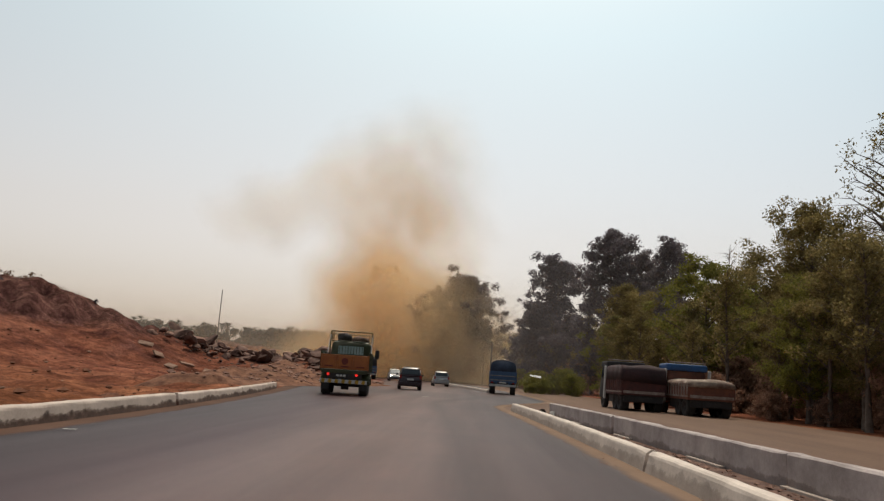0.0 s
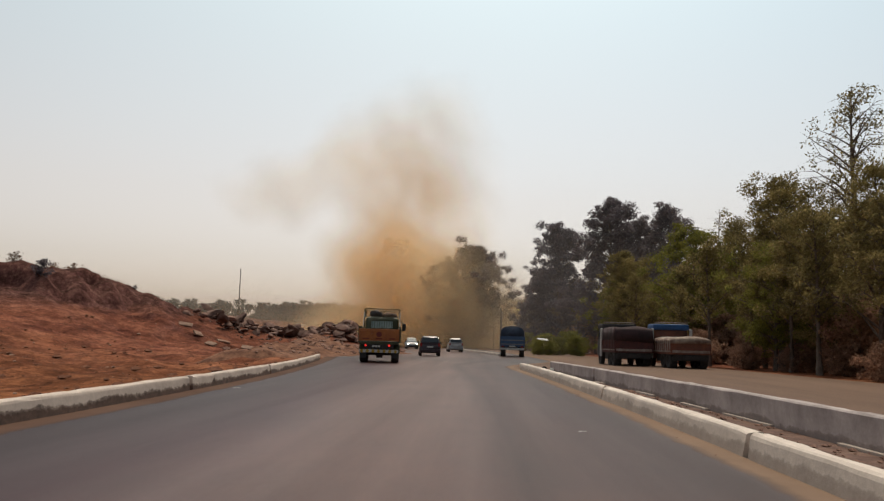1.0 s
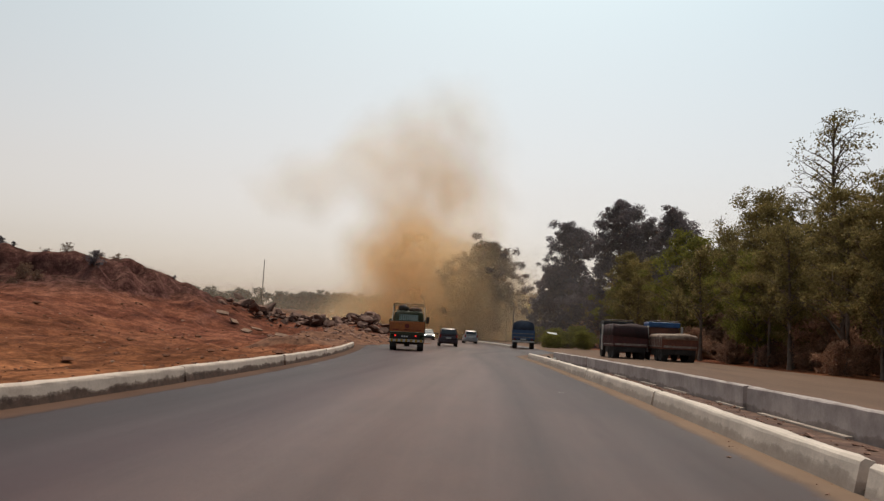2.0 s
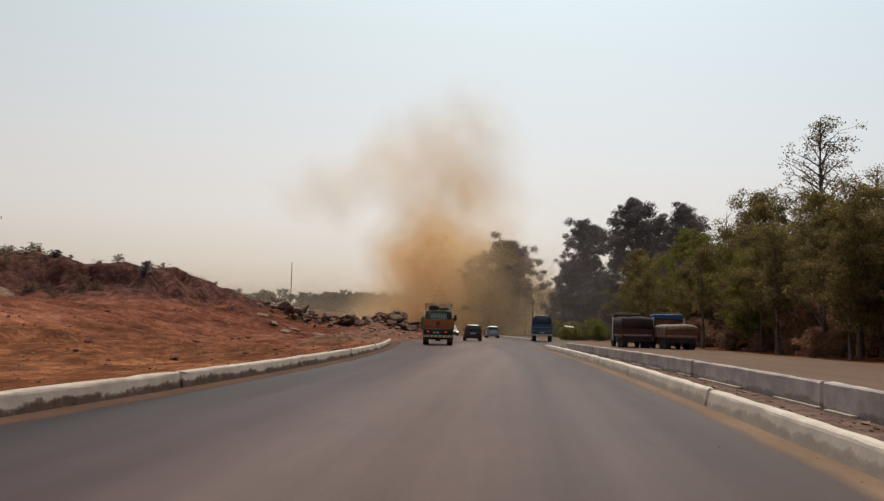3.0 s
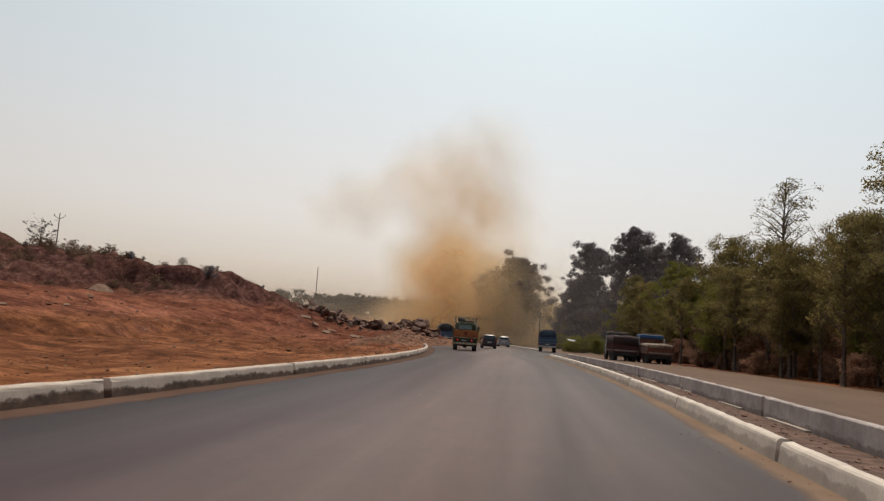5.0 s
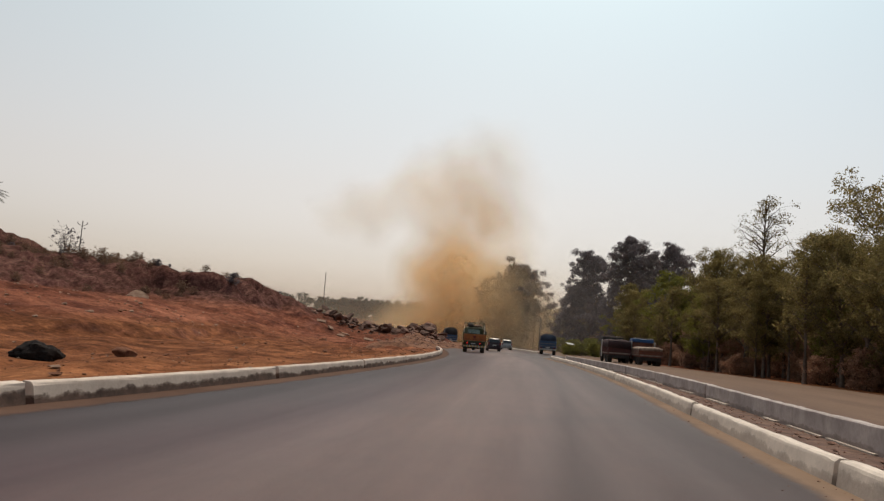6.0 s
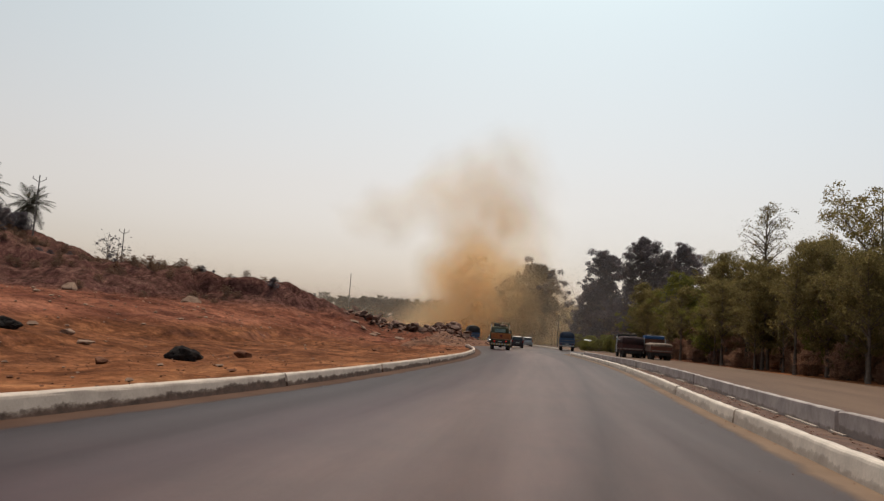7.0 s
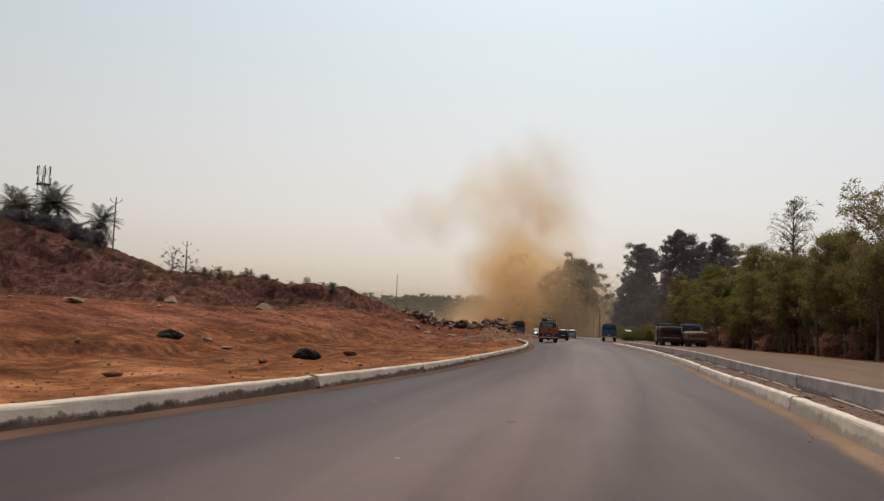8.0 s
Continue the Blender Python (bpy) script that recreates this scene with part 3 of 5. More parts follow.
def make_tree(name, seed, height, spread, clear, count, size, mat, label, limbs=20, twigs=7, tuft=0.045, shape="dome", rise=0.45, category="tree", bare=0.0, lean=0.05):
    """A tapered trunk, rising limbs that fork into twigs, and a ragged tuft of leaf sprays at each twig's end."""
    rng = np.random.default_rng(seed)
    rnd = random.Random(seed)
    root = thing(name, Matrix.Identity(4), label, category)
    tip = Vector((rnd.uniform(-lean, lean), rnd.uniform(-lean, lean), 1))
    r0 = 0.013 * height + 0.04

    def axis(z):
        s = z / height
        return Vector((tip.x * z + math.sin(s * 5 + seed) * 0.014 * height * s, tip.y * z + math.cos(s * 4 + seed) * 0.014 * height * s, z))

    trunk = [(axis(height * 0.96 * i / 10), r0 * (1 - 0.9 * i / 10) * (1.3 if i == 0 else 1)) for i in range(11)]
    paths, centres, radii = [trunk], [], []
    for k in range(limbs):
        f = (k + rnd.uniform(0.2, 0.8)) / limbs
        h = clear + (height * 0.95 - clear) * f
        length = spread * CROWNS[shape](f) * rnd.uniform(0.62, 1.05)
        a = k * 2.4 + rnd.uniform(-0.5, 0.5)
        base = axis(max(0.5 * clear, h - length * rise))
        end = axis(h) + Vector((length * math.cos(a), length * math.sin(a), length * rnd.uniform(-0.05, 0.25)))
        mid = base.lerp(end, 0.5) + Vector((0, 0, 0.06 * length))
        rr = r0 * 0.42 * (1 - 0.65 * f)
        paths.append([(base, rr), (mid, rr * 0.65), (end, rr * 0.18)])
        for j in range(twigs):
            q = 0.3 + 0.7 * (j + rnd.random()) / twigs
            root_at = base.lerp(mid, q * 2) if q < 0.5 else mid.lerp(end, q * 2 - 1)
            away = Vector((rnd.gauss(0, 1), rnd.gauss(0, 1), rnd.gauss(0.25, 0.7))) * (0.17 * length + 0.018 * height)
            paths.append([(root_at, rr * 0.3), (root_at + away * 0.55, rr * 0.2), (root_at + away, rr * 0.07)])
            if rnd.random() >= bare:
                centres.append(tuple(root_at + away))
                radii.append(tuft * height * rnd.uniform(0.6, 1.35))
    for j in range(max(2, limbs // 6)):
        centres.append(tuple(axis(height * (0.97 - 0.03 * j)) + Vector((rnd.gauss(0, 1), rnd.gauss(0, 1), 0)) * 0.03 * height))
        radii.append(tuft * height * 0.8)
    V, Fc = tubes(paths, 5)
    add_mesh("trunk", V, Fc, BARK, root, True)
    V, Fc = leaves(rng, centres, radii, count, size)
    add_mesh("crown", V.tolist(), Fc.tolist(), mat, root)
    return root


def plant(src, x, y, turn, scale=1.0, dz=0.0):
    z = float(ground_height(np.array(float(x)), np.array(float(y)))) - 0.05 + dz
    ob = copy_thing(src, pose(x, y, z, 0, 0, turn))
    ob.scale = (scale, scale, scale)
    return ob


tall_dark = make_tree("roadside_tree", 3, 21.8, 5.6, 3.0, 46000, 0.165, LEAF_DARK_HAZE, "tall dark-leaved tree with gaps in its crown", 30, 9, 0.038, "tall")
broad_dark = make_tree("roadside_tree", 11, 21.2, 6.6, 2.0, 46000, 0.18, LEAF_DARK_HAZE, "broad dark-leaved tree with drooping sprays", 36, 9, 0.040, "tall", 0.6)
green_tree = make_tree("roadside_tree", 5, 11.5, 4.2, 2.2, 26000, 0.095, LEAF_GREEN, "leafy yellow-green tree by the side road", 26, 8, 0.05)
olive_tree = make_tree("woodland_tree", 7, 13.0, 4.0, 3.4, 24000, 0.092, LEAF_DRY, "dusty olive-leaved tree at the wood's edge", 26, 8, 0.045, "dome", 0.7)
olive_tree_b = make_tree("woodland_tree", 8, 15.0, 3.6, 4.8, 20000, 0.092, LEAF_DRY, "thin dusty tree with olive leaves", 24, 8, 0.042, "tall", 0.7)
sparse_tree = make_tree("woodland_tree", 21, 19.3, 3.4, 8.6, 3400, 0.10, LEAF_DRY, "tall thinly leaved tree above the wood", 40, 7, 0.024, "tall", 0.75, bare=0.3, lean=0.015)
spread_tree = make_tree("woodland_tree", 23, 16.6, 5.8, 7.0, 17000, 0.11, LEAF_DRY, "spreading thin-crowned tree with layered sprays", 38, 9, 0.036, "spread", 0.7)
round_tree = make_tree("roadside_tree", 15, 18.6, 8.6, 2.6, 60000, 0.19, LEAF_DARK_HAZE, "broad round-crowned tree at the far roadside", 60, 9, 0.046, "dome", 0.5)
bare_tree = make_tree("woodland_tree", 27, 17.0, 2.6, 6.0, 60, 0.10, LEAF_DRY, "leafless pale tree standing above the wood", 22, 7, 0.012, "cone", 1.1, bare=0.9, lean=0.02)
slim_tree = make_tree("woodland_tree", 29, 9.0, 1.5, 3.6, 3400, 0.085, LEAF_DRY, "slender young tree at the wood's edge", 16, 6, 0.05, "tall", 0.8)
shrub = make_tree("shrub", 31, 2.6, 1.5, 0.2, 4200, 0.085, LEAF_GREEN, "low green shrub at the roadside", 16, 6, 0.14, category="shrub")
bush = make_tree("bush", 33, 3.4, 2.4, 0.1, 6000, 0.10, LEAF_BROWN, "dense brownish undergrowth bush", 18, 6, 0.13, category="bush")

round_tree.matrix_world = pose(-3.2, 133, -0.1, 0, 0, 20)
broad_dark.matrix_world = pose(12.2, 119, -0.1, 0, 0, 0)
tall_dark.matrix_world = pose(17.2, 99, -0.1, 0, 0, 40)
green_tree.matrix_world = pose(16.6, 57.5, -0.1, 0, 0, 10)
sparse_tree.matrix_world = pose(23.3, 43.5, -0.1, 0, 0, 0)
spread_tree.matrix_world = pose(26.8, 21.5, -0.1, 0, 0, 60)
olive_tree.matrix_world = pose(19.6, 45.5, -0.1, 0, 0, 0)
olive_tree_b.matrix_world = pose(24.5, 27, -0.1, 0, 0, 0)
bare_tree.matrix_world = pose(25.0, 78, -0.1, 0, 0, 0)
slim_tree.matrix_world = pose(20.2, 28, -0.1, 0, 0, 0)
shrub.matrix_world = pose(9.5, 82, -0.1, 0, 0, 0)
bush.matrix_world = pose(18.2, 33, -0.1, 0, 0, 0)
for src, x, y, turn, k in ((tall_dark, 21.3, 103, 250, 0.90), (tall_dark, 24.3, 98, 150, 0.95), (broad_dark, 22, 112, 90, 0.8), (broad_dark, 9.4, 122, 77, 0.62),
                           (broad_dark, 12, 150, 200, 0.8), (round_tree, 8, 165, 100, 0.6), (green_tree, 14.2, 78, 80, 0.72), (olive_tree, 16, 86, 200, 0.8), (olive_tree_b, 15.5, 104, 20, 0.72),
                           (bare_tree, 27.5, 72, 100, 0.9), (bare_tree, 29.0, 64, 200, 0.82), (spread_tree, 29.5, 33, 200, 0.72), (spread_tree, 30.5, 8, 130, 1.0), (sparse_tree, 32.0, 33, 220, 0.72),
                           (spread_tree, 27.0, 52, 300, 0.66), (spread_tree, 24.5, 64, 20, 0.66)):
    plant(src, x, y, turn, k)
for x, y, k in ((7, 138, 0.75), (11, 132, 0.7), (4, 150, 0.8), (-9, 150, 0.55), (14, 126, 0.8), (17, 112, 0.8), (20, 104, 0.8)):
    plant((olive_tree, green_tree)[int(x) % 2], x, y, x * 40, k)
    plant(bush, x - 2.5, y - 4, x * 90, 1.2)
for x, y, k in ((7.0, 95, 0.9), (11.5, 88, 0.8), (12.5, 72, 1.0), (6.0, 112, 1.1), (4.0, 126, 1.0), (13.5, 66, 0.8), (10.2, 90, 1.1), (8.6, 99, 1.0), (5.3, 74.3, 0.62), (6.4, 74.0, 0.6), (7.6, 76, 0.75), (9.2, 74, 0.8)):
    plant(shrub, x, y, x * 77, k)
woods = random.Random(4)
for k in range(27):
    y = -14 + k * 3.5 + woods.uniform(-1, 1)
    src = (olive_tree, olive_tree_b, green_tree)[(0, 1, 0, 2, 1, 0)[k % 6]]
    x = float(far_edge(y)) + 3.2 + woods.uniform(-0.6, 2.5)
    if not 49 < y < 64:
        plant(src, x, y, woods.uniform(0, 360), woods.uniform(0.58, 0.80))
    plant((olive_tree_b, olive_tree)[k % 2], x + woods.uniform(5, 8), y + woods.uniform(-2, 2), woods.uniform(0, 360), woods.uniform(0.64, 0.82))
    if k % 3 == 1:
        plant(sparse_tree, x + woods.uniform(5, 9), y, woods.uniform(0, 360), woods.uniform(0.62, 0.78))
    plant(bush, x - 1.2 + woods.uniform(-0.5, 1.0), y + 1.7, woods.uniform(0, 360), woods.uniform(0.35, 0.75))
    plant(bush, x + 3 + woods.uniform(-1, 1), y, woods.uniform(0, 360), woods.uniform(0.9, 1.3))
    plant(bush, x + 9 + woods.uniform(-2, 2), y, woods.uniform(0, 360), woods.uniform(1.3, 1.8))
for k in range(18):          # slender trunks at the wood's edge
    y = -8 + k * 4.6 + woods.uniform(-1.5, 1.5)
    plant(slim_tree, float(far_edge(y)) + 1.6 + woods.uniform(-0.5, 1.6), y, woods.uniform(0, 360), woods.uniform(0.6, 1.0))
olive_tree_b.scale = (0.85, 0.85, 0.85)


# ---- dust whirl ----
def veil_material(name, c):
    """A veil for dust and haze: its thickness comes with the mesh, broken up by fine billows."""
    m, n, l, b = material(name, 1.0, 0, 0.0)
    b.inputs["Base Color"].default_value = c
    tr = n.new("ShaderNodeBsdfTranslucent")
    tr.inputs["Color"].default_value = c
    ms = n.new("ShaderNodeMixShader")
    ms.inputs[0].default_value = 0.6
    l.new(b.outputs[0], ms.inputs[1])
    l.new(tr.outputs[0], ms.inputs[2])
    at = n.new("ShaderNodeAttribute")
    at.attribute_name = "thickness"
    f = noise_node(n, l, 0.28, 5, 0.62)
    k = n.new("ShaderNodeMath")
    k.operation = "MULTIPLY"
    l.new(at.outputs["Fac"], k.inputs[0])
    l.new(ramp(n, l, f, [(0.30, (0.5, 0.5, 0.5)), (0.70, (1.0, 1.0, 1.0))]), k.inputs[1])
    thin = n.new("ShaderNodeMixShader")
    l.new(k.outputs[0], thin.inputs[0])
    l.new(n.new("ShaderNodeBsdfTransparent").outputs[0], thin.inputs[1])
    l.new(ms.outputs[0], thin.inputs[2])
    l.new(thin.outputs[0], n["Material Output"].inputs["Surface"])
    return m


def make_dust():
    """Airborne dust as many thin billowing veils, dense in a broad foot, thinning up a leaning column with a torn-off drift."""
    rng = np.random.default_rng(9)
    waves = [(rng.normal(size=3) * f, rng.random() * 6.3, f) for f in (0.11, 0.11, 0.16, 0.16, 0.24, 0.24, 0.36, 0.36, 0.5, 0.5)]

    def thickness(x, y, z):
        wx = x + 2.2 * np.sin(0.21 * z + 0.13 * y) + 1.4 * np.sin(0.43 * z + 0.2 * x)
        wz = z + 2.0 * np.sin(0.19 * x + 0.15 * y + 1.0) + 1.2 * np.sin(0.47 * x)
        turb = sum(np.sin(d[0] * wx + d[1] * y + d[2] * wz + p) * (0.11 / f) ** 0.6 for d, p, f in waves) * 0.16
        s = np.clip(z / 45, 0, 1.3)
        cx = -14.5 - 1.5 * s + 1.3 * np.sin(z / 8.0)
        w = 8.5 + 4.0 * s
        column = 2.6 * np.exp(-np.abs((wx - cx) / w) ** 2.2 - ((y - 140) / (8 + 5 * s)) ** 2) * np.clip((56 - z) / 43, 0, 1) ** 2.1
        foot = 2.4 * np.exp(-np.abs((wx + 10.8) / 15.0) ** 2.6 - ((y - 139) / 9) ** 2 - (np.maximum(wz, 0) / 15.0) ** 3)
        skirt = 1.0 * np.exp(-((x + 18) / 17) ** 2 - ((y - 138) / 11) ** 2 - (z / 4.5) ** 2)
        drift = 0.42 * np.exp(-np.abs((wx + 39) / 14) ** 2.4 - ((y - 142) / 8) ** 2 - np.abs((wz - 31 - 0.08 * (x + 40)) / 6.5) ** 2.0)
        plume = 0.30 * np.exp(-np.abs((wx + 13) / 15) ** 2.2 - ((y - 141) / 8) ** 2 - np.abs((z - 40) / 14) ** 2.4)
        drift = drift + plume + 1.6 * np.exp(-((x + 5.0) / 8.5) ** 2 - ((y - 124.5) / 5) ** 2 - (z / 14.5) ** 2)
        shape = np.maximum(column, foot) + 0.3 * np.minimum(column, foot) + skirt + drift
        # faint low haze added before the far palms to pale them
        low = 0.055 * np.exp(-((x + 42) / 52) ** 6 - (z / 9.0) ** 3) * (1 + 0.5 * turb)
        return np.clip(shape * (1.0 + turb) - 0.10, 0, 2.2) + np.where(low > 0.012, low - 0.012, 0)

    xs, zs = np.arange(-105, 20, 1.4), np.concatenate([[0.05], np.arange(1.0, 57, 1.4)])
    X, Z = np.meshgrid(xs, zs)
    verts, faces, dens = [], [], []
    for i in range(25):
        ph = rng.random(4) * 6.3
        Y = 121 + 1.5 * i + 1.5 * np.sin(0.17 * X + 0.11 * Z + ph[0]) + 1.1 * np.sin(0.23 * Z - 0.09 * X + ph[1]) + 0.6 * np.sin(0.45 * X + 0.3 * Z + ph[2])
        d = thickness(X, Y, Z)
        base, nx = len(verts), len(xs)
        verts += np.stack([X, Y, Z], -1).reshape(-1, 3).tolist()
        dens.append(d.ravel())
        big = np.maximum(np.maximum(d[:-1, :-1], d[1:, :-1]), np.maximum(d[:-1, 1:], d[1:, 1:]))
        for r, c in zip(*np.nonzero(big > 0)):
            a = base + int(r) * nx + int(c)
            faces.append((a, a + 1, a + nx + 1, a + nx))
    dens = np.concatenate(dens)
    used = np.zeros(len(verts), bool)
    used[np.array(faces).ravel()] = True
    index = np.cumsum(used) - 1
    verts = np.array(verts)[used].tolist()
    faces = index[np.array(faces)].tolist()
    ob = add_mesh("dust_whirl", verts, faces, veil_material("airborne_dust", (0.90, 0.675, 0.40, 1)), smooth=True)
    ob.data.attributes.new("thickness", "FLOAT", "POINT").data.foreach_set("value", 0.20 * dens[used])
    return tagged(ob, "tall whirl of tan dust rising behind the road", "dust cloud", kind="stuff")


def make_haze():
    """Haze put in as a few faint sheets that lighten the far trees, fading upwards."""
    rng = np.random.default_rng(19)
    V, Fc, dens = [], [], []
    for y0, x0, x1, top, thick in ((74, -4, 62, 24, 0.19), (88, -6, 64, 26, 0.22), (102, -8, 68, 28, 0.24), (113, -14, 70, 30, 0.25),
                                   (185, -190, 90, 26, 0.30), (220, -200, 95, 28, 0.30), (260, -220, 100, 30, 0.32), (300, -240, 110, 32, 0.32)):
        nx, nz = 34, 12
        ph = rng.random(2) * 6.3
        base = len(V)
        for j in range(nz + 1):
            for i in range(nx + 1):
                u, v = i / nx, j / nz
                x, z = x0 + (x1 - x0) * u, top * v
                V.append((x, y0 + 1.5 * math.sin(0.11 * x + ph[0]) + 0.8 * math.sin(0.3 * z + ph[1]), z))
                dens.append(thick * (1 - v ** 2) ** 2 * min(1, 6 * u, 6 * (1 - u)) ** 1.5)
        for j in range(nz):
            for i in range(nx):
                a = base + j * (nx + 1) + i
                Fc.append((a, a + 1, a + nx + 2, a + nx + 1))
    ob = add_mesh("haze_sheets", V, Fc, veil_material("haze_sheet", (0.80, 0.70, 0.66, 1)), smooth=True)
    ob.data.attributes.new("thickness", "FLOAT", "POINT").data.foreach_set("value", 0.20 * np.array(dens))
    return tagged(ob, "thin pale sheets added as haze over the far ground", "haze", kind="stuff")


make_dust()
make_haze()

# ---- paints for vehicles ----
GREEN = speckled("faded_green_paint", (0.052, 0.056, 0.016), (0.03, 0.032, 0.012), 2.5, 0.55, fine=25, bumps=0.05)
ORANGE = speckled("faded_orange_paint", (0.42, 0.13, 0.022), (0.30, 0.085, 0.02), 2.0, 0.55, fine=18, bumps=0.05)
DARK_RED = speckled("dark_red_stain", (0.17, 0.02, 0.012), (0.12, 0.018, 0.012), 3, 0.6, bumps=0.05)
BLUE = speckled("dull_blue_paint", (0.045, 0.10, 0.20), (0.03, 0.06, 0.12), 2.0, 0.5, fine=20, bumps=0.05)
TARP_BLUE = speckled("blue_tarpaulin", (0.025, 0.10, 0.27), (0.02, 0.07, 0.19), 2.0, 0.45, bumps=0.3)
TARP_TAN = speckled("tan_tarpaulin", (0.36, 0.27, 0.20), (0.13, 0.07, 0.05), 1.6, 0.8, fine=7, bumps=0.5)
TARP_SLATE = speckled("slate_canvas", (0.055, 0.075, 0.115), (0.03, 0.042, 0.07), 2.0, 0.85, bumps=0.4)
TARP_DARK = speckled("dark_canvas", (0.05, 0.042, 0.04), (0.03, 0.026, 0.026), 2.0, 0.9, bumps=0.4)
MAROON_BOARDS = speckled("maroon_boards", (0.10, 0.028, 0.022), (0.055, 0.02, 0.018), 2.5, 0.8, bumps=0.2)
TARP_MAROON = speckled("maroon_canvas", (0.060, 0.026, 0.026), (0.03, 0.018, 0.019), 1.4, 0.9, bumps=0.4)
# worn white with the parked lorries' shade put into the colour
WORN_WHITE_SHADED = speckled("worn_white_shaded", (0.34, 0.28, 0.24), (0.20, 0.13, 0.10), 3, 0.8, bumps=0.1)
RUST = speckled("rusty_red_boards", (0.20, 0.065, 0.035), (0.11, 0.045, 0.03), 2.5, 0.8, bumps=0.2)
OFF_WHITE = speckled("dusty_white_paint", (0.55, 0.53, 0.50), (0.42, 0.40, 0.37), 3, 0.55, bumps=0.05)
YELLOW = speckled("yellow_stripe", (0.50, 0.30, 0.04), (0.40, 0.22, 0.03), 4, 0.6, bumps=0.05)
SILVER = speckled("silver_paint", (0.36, 0.35, 0.35), (0.28, 0.27, 0.26), 2, 0.35, 0.3, bumps=0.03)
MAROON = speckled("dark_car_paint", (0.035, 0.014, 0.018), (0.022, 0.012, 0.016), 2, 0.3, bumps=0.03)
BLACK = speckled("black_plastic", (0.018, 0.018, 0.018), (0.03, 0.028, 0.026), 4, 0.6, bumps=0.05)
RUBBER = speckled("dusty_rubber", (0.022, 0.02, 0.019), (0.05, 0.042, 0.036), 5, 0.9, bumps=0.2)
STEEL = speckled("worn_steel", (0.30, 0.29, 0.28), (0.16, 0.14, 0.13), 6, 0.45, 0.7, bumps=0.08)
CHASSIS = speckled("oily_chassis", (0.02, 0.017, 0.016), (0.045, 0.035, 0.03), 3, 0.8, bumps=0.2)
SACK = speckled("brown_bundle", (0.16, 0.085, 0.05), (0.08, 0.05, 0.04), 4, 0.9, bumps=0.5)
PLATE = speckled("number_plate", (0.60, 0.58, 0.52), (0.5, 0.48, 0.44), 8, 0.6, bumps=0.02)


# brightness of the sky seen through the cab is put into this opaque glass
TEAL = speckled("teal_sky_glass", (0.42, 0.50, 0.46), (0.25, 0.34, 0.32), 2, 0.15, bumps=0)


def glow(name, colour, strength):
    m, n, l, b = material(name, 0.3)
    b.inputs["Base Color"].default_value = (*colour, 1)
    b.inputs["Emission Color"].default_value = (*colour, 1)
    b.inputs["Emission Strength"].default_value = strength
    return m


DARK_GLASS = speckled("dark_car_glass", (0.012, 0.014, 0.016), (0.02, 0.022, 0.024), 1, 0.08, bumps=0, spec=0.6)
BRAKE = glow("lit_brake_light", (1.0, 0.03, 0.02), 0.6)
LENS_RED = speckled("red_lens", (0.30, 0.02, 0.015), (0.2, 0.015, 0.012), 5, 0.25, bumps=0)
HEADLIGHT = glow("lit_headlight", (1.0, 0.96, 0.88), 9.0)


def wheel(root, x, y, r, width, rim_mat=STEEL):
    """A tyre with rounded shoulders and tread, and a dished rim in it."""
    def lathe(profile, sides=26):
        bm = bmesh.new()
        rings = []
        for px, pr in profile:
            rings.append([bm.verts.new((px, pr * math.cos(2 * math.pi * k / sides), pr * math.sin(2 * math.pi * k / sides))) for k in range(sides)])
        for a, b in zip(rings, rings[1:]):
            for k in range(sides):
                bm.faces.new((a[k], a[(k + 1) % sides], b[(k + 1) % sides], b[k]))
        return bm, rings
    h = width / 2
    bm, _ = lathe([(-h * 0.8, r * 0.58), (-h, r * 0.68), (-h, r * 0.9), (-h * 0.8, r), (h * 0.8, r), (h, r * 0.9), (h, r * 0.68), (h * 0.8, r * 0.58), (-h * 0.8, r * 0.58)])
    w = part("wheel", bm, RUBBER, root, smooth=True)
    w.location = (x, y, r)
    s = 1 if x > 0 else -1
    bm, rings = lathe([(s * h * 0.85, r * 0.58), (s * h * 0.9, r * 0.52), (s * h * 0.2, r * 0.42), (s * h * 0.3, r * 0.2), (s * h * 0.75, r * 0.17), (s * h * 0.75, r * 0.01)], 20)
    rim = part("rim", bm, rim_mat, w, "dull steel rim", True)
    return w


def bar_list(root, name, rods, r, mat, label=""):
    """Each rod as a part of its own."""
    for a, b in rods:
        part(name, rod_bm(a, b, r, 6), mat, root, label)


def shell(bm, sections, cap=True):
    """Skins a run of closed cross-sections (lists of points)."""
    rings = [[bm.verts.new(p) for p in sec] for sec in sections]
    k = len(rings[0])
    for a, b in zip(rings, rings[1:]):
        for i in range(k):
            bm.faces.new((a[i], a[(i + 1) % k], b[(i + 1) % k], b[i]))
    if cap:
        bm.faces.new(rings[0][::-1])
        bm.faces.new(rings[-1])
    return bm


def rounded(w, z0, z1, r, y, top=0.0):
    """A rounded upright section of half-width w between two heights; its top narrows by `top`."""
    out = []
    for cx, cz, a0 in ((w - r, z0 + r, -90), (w - top - r, z1 - r, 0), (-w + top + r, z1 - r, 90), (-w + r, z0 + r, 180)):
        for k in range(4):
            a = radians(a0 + 30 * k)
            out.append((cx + r * math.cos(a), y, cz + r * math.sin(a)))
    return out


